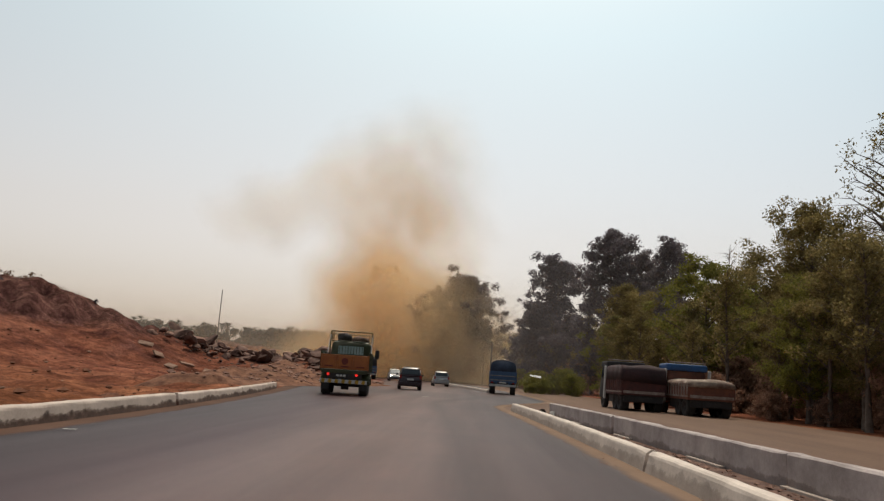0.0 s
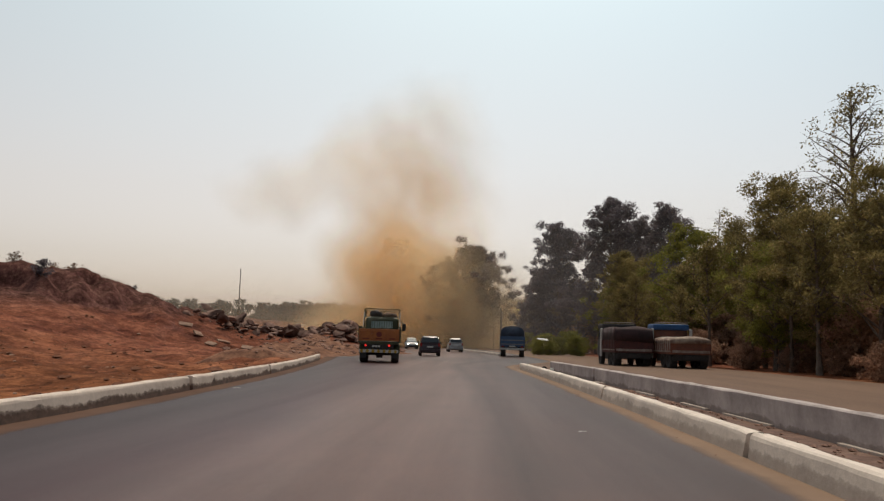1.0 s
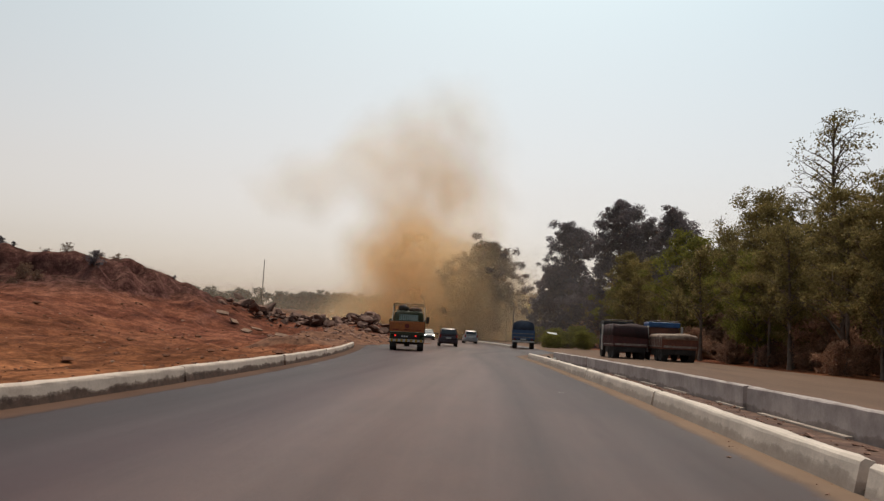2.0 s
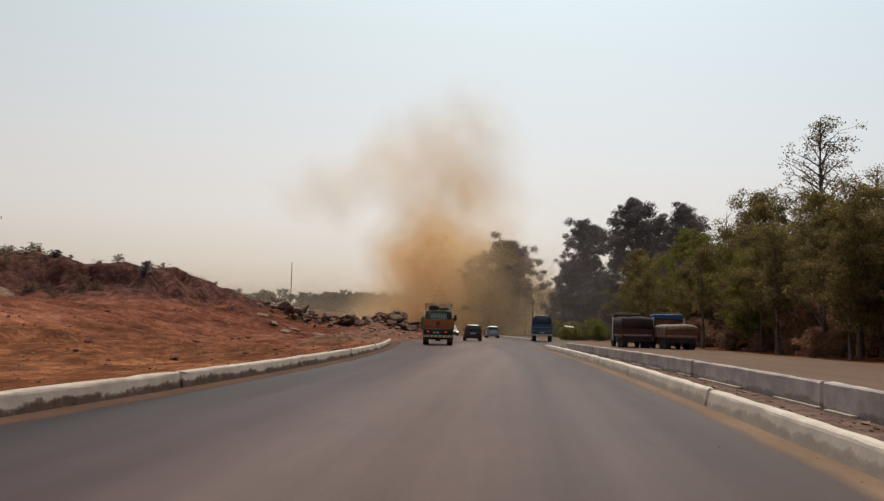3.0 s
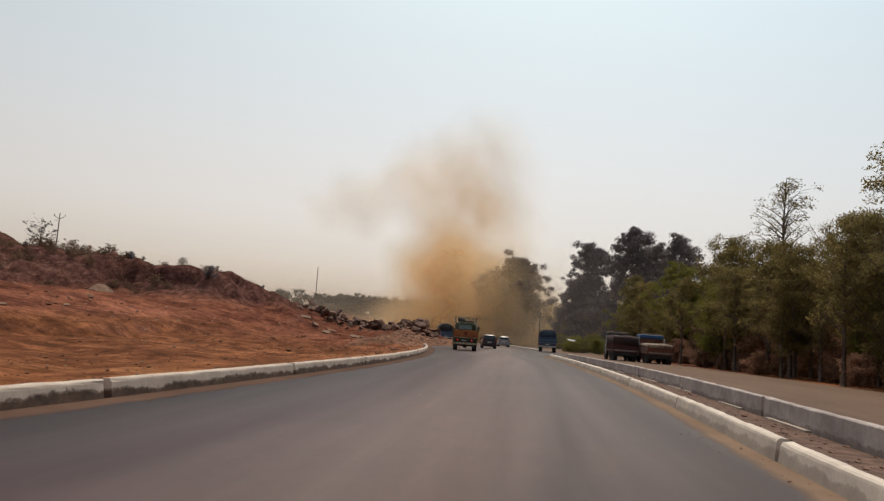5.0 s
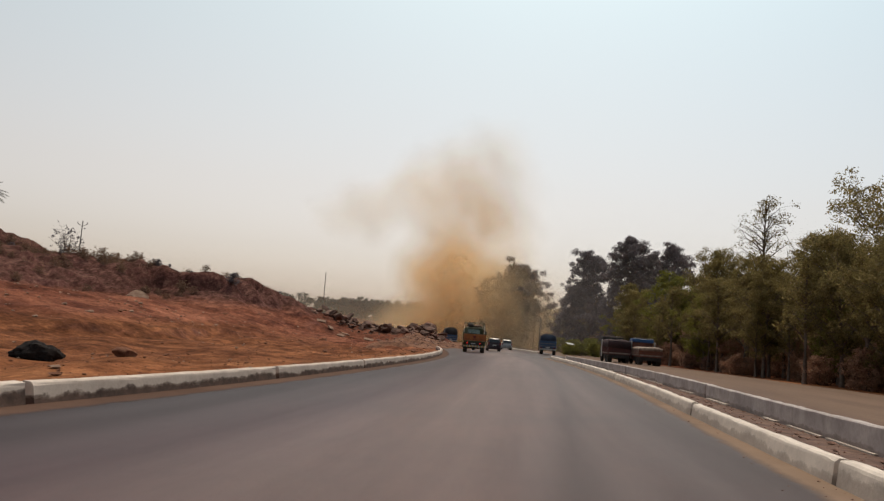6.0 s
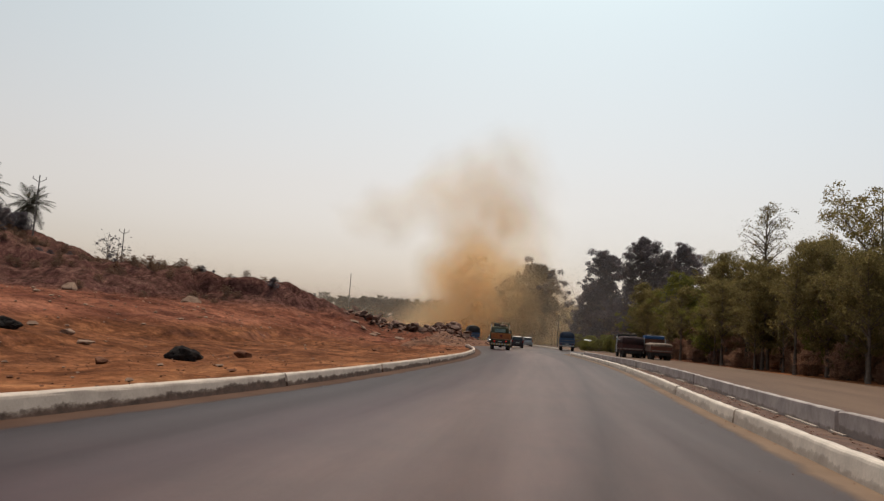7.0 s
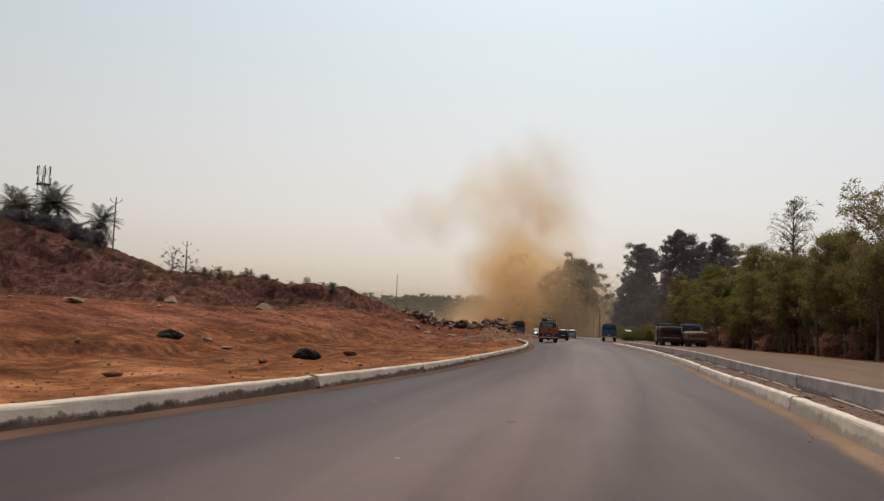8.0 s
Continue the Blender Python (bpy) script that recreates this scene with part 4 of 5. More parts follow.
def goods_lorry(m, label):
    """A small open goods lorry seen from behind: orange tailgate, ribbed green sides, cab with a roof rack."""
    t = thing("goods_lorry", m, label, "lorry")
    for x in (-0.72, 0.72):
        part("chassis_rail", box_bm((0.09, 4.7, 0.16), (x * 0.55, 2.45, 0.68), 0.01), CHASSIS, t)
    part("rear_axle", rod_bm((-0.8, 1.15, 0.42), (0.8, 1.15, 0.42), 0.07), CHASSIS, t)
    part("differential", rod_bm((-0.16, 1.15, 0.42), (0.16, 1.15, 0.42), 0.19, 12), CHASSIS, t)
    part("fuel_tank", box_bm((0.35, 0.7, 0.32), (0.62, 2.3, 0.56), 0.05), CHASSIS, t)
    part("bed_floor", box_bm((1.98, 3.0, 0.10), (0, 1.5, 1.02), 0.01), GREEN, t)
    # tailgate: three sunk panels in a frame
    tail = part("tailgate", box_bm((1.98, 0.045, 0.60), (0, -0.02, 1.38), 0.012), ORANGE, t, "faded orange tailgate")
    for x in (-0.66, 0.0, 0.66):
        part("tailgate_panel", box_bm((0.56, 0.03, 0.44), (x, -0.045, 1.38), 0.02), ORANGE, tail)
        part("stencil_bar", box_bm((0.34, 0.006, 0.05), (x, -0.064, 1.20), 0.0), DARK_RED, tail, "dark red painted bar")
    part("painted_emblem", rod_bm((0, -0.062, 1.41), (0, -0.066, 1.41), 0.14, 20), DARK_RED, tail, "dark round painted emblem")
    for x in (-0.985, -0.33, 0.33, 0.985):
        part("tailgate_rib", box_bm((0.05, 0.05, 0.62), (x, -0.05, 1.38), 0.01), ORANGE, tail)
    for s in (-1, 1):
        side = part("side_board", box_bm((0.04, 2.95, 0.64), (s * 0.98, 1.5, 1.40), 0.01), GREEN, t, "ribbed green side board")
        for k in range(7):
            part("side_rib", box_bm((0.06, 0.06, 0.82), (s * 1.02, 0.12 + k * 0.46, 1.42), 0.01), GREEN, side)
        for z in (1.25, 1.52, 1.78):
            part("side_rail", box_bm((0.05, 2.95, 0.05), (s * 1.01, 1.5, z), 0.01), GREEN, side)
        part("mudguard", shell(bmesh.new(), [[(s * 0.70, 1.15 + 0.52 * math.cos(a), 0.45 + 0.52 * math.sin(a)), (s * 1.02, 1.15 + 0.52 * math.cos(a), 0.45 + 0.52 * math.sin(a)),
             (s * 1.02, 1.15 + 0.48 * math.cos(a), 0.45 + 0.48 * math.sin(a)), (s * 0.70, 1.15 + 0.48 * math.cos(a), 0.45 + 0.48 * math.sin(a))] for a in [math.pi * k / 10 for k in range(11)]]), GREEN, t)
        part("mud_flap", box_bm((0.34, 0.02, 0.40), (s * 0.80, 0.55, 0.42), 0.005), BLACK, t)
        wheel(t, s * 0.80, 1.15, 0.40, 0.38)
        wheel(t, s * 0.82, 3.75, 0.39, 0.22)
        part("front_mudguard", shell(bmesh.new(), [[(s * 0.66, 3.75 + 0.5 * math.cos(a), 0.42 + 0.5 * math.sin(a)), (s * 0.99, 3.75 + 0.5 * math.cos(a), 0.42 + 0.5 * math.sin(a)),
             (s * 0.99, 3.75 + 0.46 * math.cos(a), 0.42 + 0.46 * math.sin(a)), (s * 0.66, 3.75 + 0.46 * math.cos(a), 0.42 + 0.46 * math.sin(a))] for a in [math.pi * k / 10 for k in range(11)]]), GREEN, t)
    # rear cross member, lights, plate and striped bumper
    part("rear_member", box_bm((1.9, 0.06, 0.14), (0, 0.0, 0.98), 0.01), GREEN, t)
    part("light_panel", box_bm((1.5, 0.05, 0.22), (0, 0.02, 0.80), 0.01), CHASSIS, t)
    plate = part("number_plate", box_bm((0.62, 0.02, 0.15), (-0.12, -0.02, 0.82), 0.005), BLACK, t, "black plate with pale bars")
    for k in range(3):
        part("plate_bar", box_bm((0.11, 0.008, 0.08), (-0.26 + 0.14 * k, -0.033, 0.82), 0.0), PLATE, plate)
    part("brake_light", rod_bm((0.52, -0.02, 0.86), (0.52, -0.06, 0.86), 0.055, 14), BRAKE, t, "lit red brake light")
    part("brake_light", rod_bm((-0.66, -0.02, 0.86), (-0.66, -0.06, 0.86), 0.055, 14), BRAKE, t, "lit red brake light")
    bumper = part("bumper", box_bm((1.96, 0.06, 0.15), (0, -0.06, 0.58), 0.015), OFF_WHITE, t, "bumper with yellow and white stripes")
    for k in range(7):
        part("stripe", box_bm((0.14, 0.008, 0.145), (-0.84 + 0.28 * k, -0.095, 0.58), 0.0, turn=pose(0, 0, 0, 0, 18, 0)), YELLOW, bumper)
    for x in (-0.7, 0.7):
        part("bumper_bracket", box_bm((0.06, 0.12, 0.3), (x, 0.0, 0.70), 0.005), CHASSIS, t)
    # cab
    cab = part("cab", shell(bmesh.new(), [rounded(0.93, 0.62, 2.30, 0.16, 3.12, 0.06), rounded(0.95, 0.58, 2.36, 0.18, 3.3, 0.06), rounded(0.95, 0.58, 2.36, 0.18, 4.2, 0.07), rounded(0.92, 0.58, 2.0, 0.16, 4.75, 0.10), rounded(0.90, 0.58, 1.45, 0.14, 4.98, 0.05)]), GREEN, t, "rounded green cab", True)
    part("rear_window", box_bm((1.15, 0.02, 0.36), (0, 3.10, 1.96), 0.008), TEAL, cab, "teal rear window coloured pale as if sky shows through")
    for k in range(9):
        part("window_bar", rod_bm((-0.52 + 0.13 * k, 3.07, 1.77), (-0.52 + 0.13 * k, 3.07, 2.15), 0.012, 6), GREEN, cab)
    for s in (-1, 1):
        part("side_window", box_bm((0.02, 0.62, 0.46), (s * 0.925, 3.95, 1.92), 0.008), DARK_GLASS, cab)
        part("door_seam", box_bm((0.012, 0.02, 1.2), (s * 0.953, 3.55, 1.45), 0.0), BLACK, cab)
        part("door_handle", box_bm((0.03, 0.12, 0.03), (s * 0.965, 3.68, 1.52), 0.005), STEEL, cab)
        part("cab_stripe", box_bm((0.012, 1.5, 0.04), (s * 0.953, 3.95, 1.45), 0.0), YELLOW, cab, "thin yellow stripe")
    part("mirror", box_bm((0.20, 0.06, 0.42), (1.18, 4.35, 1.86), 0.025), BLACK, t, "black wing mirror")
    bar_list(t, "mirror_arm", [((0.93, 4.4, 2.12), (1.16, 4.38, 2.14)), ((0.93, 4.4, 1.68), (1.16, 4.38, 1.66))], 0.014, BLACK)
    # headboard and roof rack of bars
    rack = part("roof_rack", rod_bm((-0.93, 3.0, 2.80), (0.93, 3.0, 2.80), 0.025, 8), GREEN, t, "barred roof rack")
    for k in range(17):
        x = -0.92 + 1.84 * k / 16
        part("rack_bar", rod_bm((x, 3.0, 2.38), (x, 3.0, 2.80), 0.011, 6), GREEN, rack)
    bar_list(rack, "rack_rail", [((-0.93, 3.0, 2.36), (0.93, 3.0, 2.36)), ((-0.93, 3.0, 2.80), (-0.93, 4.2, 2.72)), ((0.93, 3.0, 2.80), (0.93, 4.2, 2.72)), ((-0.93, 4.2, 2.72), (0.93, 4.2, 2.72)),
                                ((-0.93, 4.2, 2.36), (-0.93, 4.2, 2.72)), ((0.93, 4.2, 2.36), (0.93, 4.2, 2.72)), ((-0.93, 3.6, 2.36), (-0.93, 3.6, 2.76)), ((0.93, 3.6, 2.36), (0.93, 3.6, 2.76))], 0.018, GREEN)
    bar_list(t, "headboard_post", [((-0.95, 3.0, 1.1), (-0.95, 3.0, 2.80)), ((0.95, 3.0, 1.1), (0.95, 3.0, 2.80))], 0.03, GREEN)
    bar_list(t, "stay_rod", [((-0.98, 2.3, 1.75), (-0.95, 2.95, 2.62)), ((0.98, 2.3, 1.75), (0.95, 2.95, 2.62))], 0.02, OFF_WHITE)
    return t


lorry_spot = pose(-5.75, 32.2, 0.0, 0, 0, 5)
goods_lorry(lorry_spot, "small open goods lorry with orange tailgate and green cab")


def bundle(name, m, size, mat, label, seed):
    """A soft, lumpy bundle."""
    bm = bmesh.new()
    bmesh.ops.create_icosphere(bm, subdivisions=3, radius=1)
    for v in bm.verts:
        k = 1 + 0.28 * noise.noise(v.co * 1.8 + Vector((seed, 0, 0)))
        v.co = Vector((v.co.x * size[0], v.co.y * size[1], max(v.co.z, -0.6) * size[2])) * k
    ob = part(name, bm, mat, None, label, True)
    ob.matrix_world = m
    return tagged(ob, label, "bundle")


bundle("bundle", lorry_spot @ pose(-0.35, 3.6, 2.52, 0, 0, 0), (0.36, 0.4, 0.24), TARP_DARK, "dark rolled bundle on the lorry's cab roof", 1.0)
bundle("bundle", lorry_spot @ pose(0.35, 3.6, 2.47, 0, 0, 20), (0.42, 0.45, 0.16), SACK, "brown sack bundle on the lorry's cab roof", 4.0)


def small_car(name, m, paint, label, lights=LENS_RED, glow_front=False, tall=1.5, length=3.6, width=1.6):
    """A hatchback: lofted body, glazed cabin, wheels, lamps, bumper and plate."""
    t = thing(name, m, label, "car")
    h, L, w = tall, length, width / 2
    low = [rounded(w * 0.93, 0.28, 0.72, 0.10, 0.0, 0.02), rounded(w, 0.24, 0.92, 0.14, 0.12, 0.04), rounded(w, 0.22, 0.95, 0.14, L * 0.3, 0.05), rounded(w, 0.22, 0.95, 0.14, L * 0.66, 0.05),
           rounded(w * 0.98, 0.22, 0.86, 0.13, L * 0.86, 0.08), rounded(w * 0.9, 0.26, 0.66, 0.12, L, 0.08)]
    part("body", shell(bmesh.new(), low), paint, t, "", True)
    cabin = [rounded(w * 0.90, 0.85, 0.98, 0.05, 0.10, 0.02), rounded(w * 0.90, 0.85, h - 0.08, 0.14, 0.34, 0.10), rounded(w * 0.90, 0.85, h, 0.16, 0.8, 0.12), rounded(w * 0.90, 0.85, h - 0.02, 0.16, L * 0.5, 0.12), rounded(w * 0.88, 0.85, 0.99, 0.05, L * 0.72, 0.02)]
    part("roof", shell(bmesh.new(), cabin), paint, t, "", True)
    tilt = math.degrees(math.atan2(0.24, h - 1.06))
    part("rear_window", box_bm((w * 1.5, 0.02, (h - 0.98) * 0.75), (0, 0.185, (h + 0.93) / 2), 0.006, turn=pose(0, 0, 0, -tilt, 0, 0)), DARK_GLASS, t)
    part("windscreen", box_bm((w * 1.5, 0.02, 0.62), (0, L * 0.615, (h + 0.95) / 2), 0.006, turn=pose(0, 0, 0, 55, 0, 0)), DARK_GLASS, t)
    for s in (-1, 1):
        part("side_window", box_bm((0.02, L * 0.36, (h - 0.98) * 0.66), (s * w * 0.865, L * 0.3, (h + 0.93) / 2), 0.006, turn=pose(0, 0, 0, 0, -s * 12, 0)), DARK_GLASS, t)
        part("tail_lamp", box_bm((0.16, 0.06, 0.26), (s * (w - 0.12), 0.03, 0.86), 0.02), lights, t)
        part("headlamp", box_bm((0.30, 0.08, 0.15), (s * (w - 0.26), L - 0.06, 0.62), 0.03), HEADLIGHT if glow_front else OFF_WHITE, t)
        part("mirror", box_bm((0.18, 0.08, 0.13), (s * (w + 0.07), L * 0.62, 1.0), 0.03), BLACK, t)
        wheel(t, s * (w - 0.10), L * 0.2, 0.29, 0.19)
        wheel(t, s * (w - 0.10), L * 0.82, 0.29, 0.19)
    part("bumper", box_bm((width * 0.96, 0.12, 0.22), (0, -0.02, 0.42), 0.04), paint, t)
    part("front_bumper", box_bm((width * 0.92, 0.12, 0.22), (0, L, 0.40), 0.04), BLACK if glow_front else paint, t)
    part("number_plate", box_bm((0.46, 0.012, 0.11), (0, -0.025, 0.70), 0.003), PLATE, t)
    return t


small_car("car", pose(-4.45, 52, 0, 0, 0, 6), MAROON, "dark maroon hatchback car on the road", tall=1.52, length=3.5)
small_car("car", pose(-3.3, 78, 0, 0, 0, 7), SILVER, "dusty silver hatchback car on the road", tall=1.5, length=3.7)
small_car("car", pose(-10.4, 101, 0.0, 0, 0, 190), OFF_WHITE, "white car with lit headlights on the far road", glow_front=True, tall=1.5, length=4.0)


def canopy_lorry(m, label, paint, canopy, body_len=3.6, w=1.1, top=2.9):
    """A goods lorry with a hooped canvas canopy, banded tailgate and cab."""
    t = thing("canopy_lorry", m, label, "lorry")
    part("chassis", box_bm((0.8, body_len + 1.6, 0.2), (0, (body_len + 1.4) / 2, 0.72), 0.02), CHASSIS, t)
    body = part("body", box_bm((2 * w, body_len, 0.85), (0, body_len / 2, 1.28), 0.03), paint, t)
    for z in (1.05, 1.38):
        part("tail_band", box_bm((2 * w - 0.08, 0.03, 0.07), (0, -0.012, z), 0.005), STEEL, body, "pale metal band")
    for k in range(5):
        for s in (-1, 1):
            part("side_post", box_bm((0.05, 0.08, 0.85), (s * (w + 0.02), 0.2 + k * (body_len - 0.4) / 4, 1.28), 0.008), paint, body)
    secs = []
    for k in range(9):
        y = 0.02 + (body_len - 0.04) * k / 8
        sag = 0.05 * abs(math.sin(k * math.pi / 2))
        secs.append([(w * 0.98 * math.cos(a), y, 1.68 + (top - 1.68 - sag) * max(0, math.sin(a)) ** 0.42) for a in [math.pi * j / 14 for j in range(15)]])
    cover = part("canopy", shell(bmesh.new(), secs), canopy, t, "dark canvas canopy over hoops", True)
    for k in (0, 2, 4, 6, 8):
        pts = [Vector((w * 1.0 * math.cos(a), 0.02 + (body_len - 0.04) * k / 8, 1.68 + (top - 1.66) * max(0, math.sin(a)) ** 0.42)) for a in [math.pi * j / 14 for j in range(15)]]
        V, Fc = tubes([[(p, 0.025) for p in pts]], 6)
        add_mesh("hoop", V, Fc, STEEL, cover, True)
    part("cab", shell(bmesh.new(), [rounded(w * 0.95, 0.65, 2.25, 0.15, body_len + 0.1, 0.05), rounded(w * 0.97, 0.6, 2.35, 0.18, body_len + 0.4, 0.06), rounded(w * 0.97, 0.6, 2.3, 0.18, body_len + 1.3, 0.08), rounded(w * 0.93, 0.6, 1.5, 0.15, body_len + 1.75, 0.04)]), paint, t, "", True)
    part("windscreen", box_bm((w * 1.6, 0.02, 0.62), (0, body_len + 1.56, 1.88), 0.008, turn=pose(0, 0, 0, 30, 0, 0)), DARK_GLASS, t)
    bp = part("bumper", box_bm((2 * w, 0.08, 0.16), (0, -0.08, 0.66), 0.02), OFF_WHITE, t, "whitish rear bumper")
    for k in (-1, 1):
        part("bumper_bracket", box_bm((0.08, 0.12, 0.24), (k * 0.35, -0.02, 0.78), 0.008), CHASSIS, bp)
    part("number_plate", box_bm((0.5, 0.02, 0.13), (0, -0.03, 0.86), 0.004), PLATE, t)
    for s in (-1, 1):
        part("tail_lamp", box_bm((0.16, 0.05, 0.12), (s * (w - 0.2), -0.03, 0.86), 0.01), LENS_RED, t)
        wheel(t, s * (w - 0.22), 0.9, 0.46, 0.42)
        wheel(t, s * (w - 0.16), body_len + 0.75, 0.45, 0.24)
    return t


canopy_lorry(pose(2.0, 59, 0, 0, 0, -3), "dull blue goods lorry with a hooped blue-grey canopy", BLUE, TARP_SLATE, 3.6, 1.0, 2.55)
canopy_lorry(pose(-13.7, 100, 0.0, 0, 0, 10), "dark canopied lorry on the far road in the dust", BLUE, TARP_DARK, 4.2, 1.15, 3.0)


def parked_lorry(m, label, boards, load, cab_paint, roof_mat, tall, square=0.5):
    """A lorry parked on the earth: ribbed side boards with white posts, a load under a sheet, and its cab."""
    t = thing("parked_lorry", m, label, "lorry")
    L, w = 3.3, 1.1
    part("chassis", box_bm((0.85, L + 1.8, 0.22), (0, (L + 1.6) / 2, 0.62), 0.02), CHASSIS, t)
    for s in (-1, 1):
        side = part("side_board", box_bm((0.06, L, 0.75), (s * w, L / 2, 1.20), 0.01), boards, t)
        part("white_band", box_bm((0.02, L, 0.08), (s * (w + 0.035), L / 2, 0.98), 0.004), WORN_WHITE_SHADED, side, "white painted band")
        for k in range(9):
            part("side_post", box_bm((0.05, 0.07, 0.6), (s * (w + 0.04), 0.1 + k * (L - 0.2) / 8, 1.28), 0.006), WORN_WHITE_SHADED if boards is RUST else boards, side)
        # rims take the chassis colour, darkened for the shade under the body
        for y in (0.7, 1.65):
            wheel(t, s * (w - 0.25), y, 0.45, 0.42, CHASSIS)
        wheel(t, s * (w - 0.18), L + 0.95, 0.45, 0.25, CHASSIS)
        # dark boxes added below to stand for the shade under the body
        part("underside_shade", box_bm((0.05, L * 0.34, 0.42), (s * (w - 0.12), L * 0.74, 0.62), 0.01), CHASSIS, t)
    part("rear_underside_shade", box_bm((2 * w - 0.2, 0.08, 0.34), (0, 0.06, 0.64), 0.02), CHASSIS, t)
    tail = part("tailgate", box_bm((2 * w, 0.06, 0.75), (0, 0.0, 1.20), 0.01), boards, t)
    part("white_band", box_bm((2 * w - 0.1, 0.02, 0.14), (0, -0.035, 0.98), 0.004), WORN_WHITE_SHADED, tail, "white painted band")
    part("bed", box_bm((2 * w - 0.1, L - 0.06, 0.1), (0, L / 2, 0.86), 0.01), CHASSIS, t)
    bm = bmesh.new()
    secs = []
    for k in range(13):
        y = -0.06 + (L + 0.1) * k / 12
        edge = min(k, 12 - k)
        hh = tall * (0.93 if edge == 0 else 1.0) + 0.05 * math.sin(k * 1.9)
        secs.append([((w + 0.05) * math.cos(a), y, 1.42 + (hh - 1.42) * max(0, math.sin(a)) ** square * (1 + 0.05 * math.sin(k * 2.3 + 4 * a))) for a in [math.pi * j / 12 for j in range(13)]])
    part("load_sheet", shell(bm, secs), load, t, "creased sheet tied over the load", True)
    cab = part("cab", shell(bmesh.new(), [rounded(w * 0.93, 0.6, 2.2, 0.14, L + 0.15, 0.04), rounded(w * 0.97, 0.55, 2.3, 0.16, L + 0.4, 0.05), rounded(w * 0.97, 0.55, 2.3, 0.16, L + 1.4, 0.06), rounded(w * 0.93, 0.55, 1.5, 0.14, L + 1.85, 0.04)]), cab_paint, t, "", True)
    part("cab_roof_cover", box_bm((2 * w * 0.98, 1.35, 0.36), (0, L + 0.75, 2.40), 0.10), roof_mat, cab)
    part("roof_rail", rod_bm((-w * 0.9, L + 0.12, 2.66), (w * 0.9, L + 0.12, 2.66), 0.03, 8), WORN_WHITE_SHADED, cab)
    for s in (-1, 1):
        part("cab_post", box_bm((0.10, 0.26, 1.75), (s * (w + 0.05), L + 0.10, 1.42), 0.02, turn=pose(0, 0, 0, 5, 0, 0)), OFF_WHITE, cab, "white painted post")
        part("side_window", box_bm((0.02, 0.6, 0.45), (s * w * 0.965, L + 0.95, 1.85), 0.006), DARK_GLASS, cab)
    part("windscreen", box_bm((w * 1.6, 0.02, 0.6), (0, L + 1.62, 1.85), 0.008, turn=pose(0, 0, 0, 28, 0, 0)), DARK_GLASS, cab)
    return t


parked_lorry(pose(10.95, 37.2, -0.06, 0, 0, 4), "parked lorry with rusty boards under a tan tarpaulin", RUST, TARP_TAN, RUST, TARP_BLUE, 1.78, 0.28)
parked_lorry(pose(8.3, 39.6, -0.06, 0, 0, 4), "parked lorry with a dark maroon sheeted load by the wood", MAROON_BOARDS, TARP_MAROON, TARP_DARK, TARP_DARK, 2.30, 0.05)


# ---- rubble, stones and slabs ----
def spill_height(x, y):
    """A low tongue of tipped earth that narrows the road beyond the kerb's end."""
    edge = -10.7 + 0.19 * (y - 40) + 0.7 * lumps(x * 0 + 5, y, 3.0, 4.0) - 9.0 * step(61, 68, y) - 3.0 * (1 - step(36, 39, y))
    base = ground_height(x, y) * (1 - step(-1.6, 0.0, x - left_edge(y)))
    swell = step(-0.1, 2.6, edge - x) * step(-18.5, -14.5, x) * (0.45 + 0.30 * lumps(x, y, 1.7, 1.5) + 0.25 * step(2, 7, edge - x))
    return base + 0.02 + swell - 0.35 * (1 - step(-0.8, 0.0, edge - x)) - 0.35 * (1 - step(-18.5, -16.0, x)) - 0.7 * (1 - step(35.2, 38.6, y))


spill = grid("earth_mound", np.arange(-19, -4, 0.3), np.arange(35, 72, 0.35), spill_height, VERGE_RED)
tagged(spill, "low tongue of tipped reddish earth past the kerb's end", "mound")


def stone_mesh(name, seed, flat=0.7, detail=2):
    bm = bmesh.new()
    bmesh.ops.create_icosphere(bm, subdivisions=detail, radius=1)
    rnd = random.Random(seed)
    cuts = [(Vector((rnd.gauss(0, 1), rnd.gauss(0, 1), rnd.gauss(0, 1))).normalized(), rnd.uniform(0.42, 0.8)) for _ in range(9)]
    for v in bm.verts:
        for nrm, d in cuts:
            k = v.co.dot(nrm)
            if k > d:
                v.co -= nrm * (k - d)
        v.co *= 1 + 0.10 * noise.noise(v.co * 2.5 + Vector((seed, 0, 0)))
        v.co.z *= flat
    me = bpy.data.meshes.new(name)
    bm.to_mesh(me)
    bm.free()
    return me


def at_ground(x, y):
    return float(ground_height(np.array(float(x)), np.array(float(y))))


boulders = []
for k in range(8):
    me = stone_mesh("boulder", k * 3.7 + 1, 0.36 + 0.10 * (k % 4))
    me.materials.append(STONE)
    boulders.append(me)
heap = thing("rubble_heap", Matrix.Identity(4), "long heap of broken grey-brown boulders and earth", "rubble")
rnd = random.Random(12)
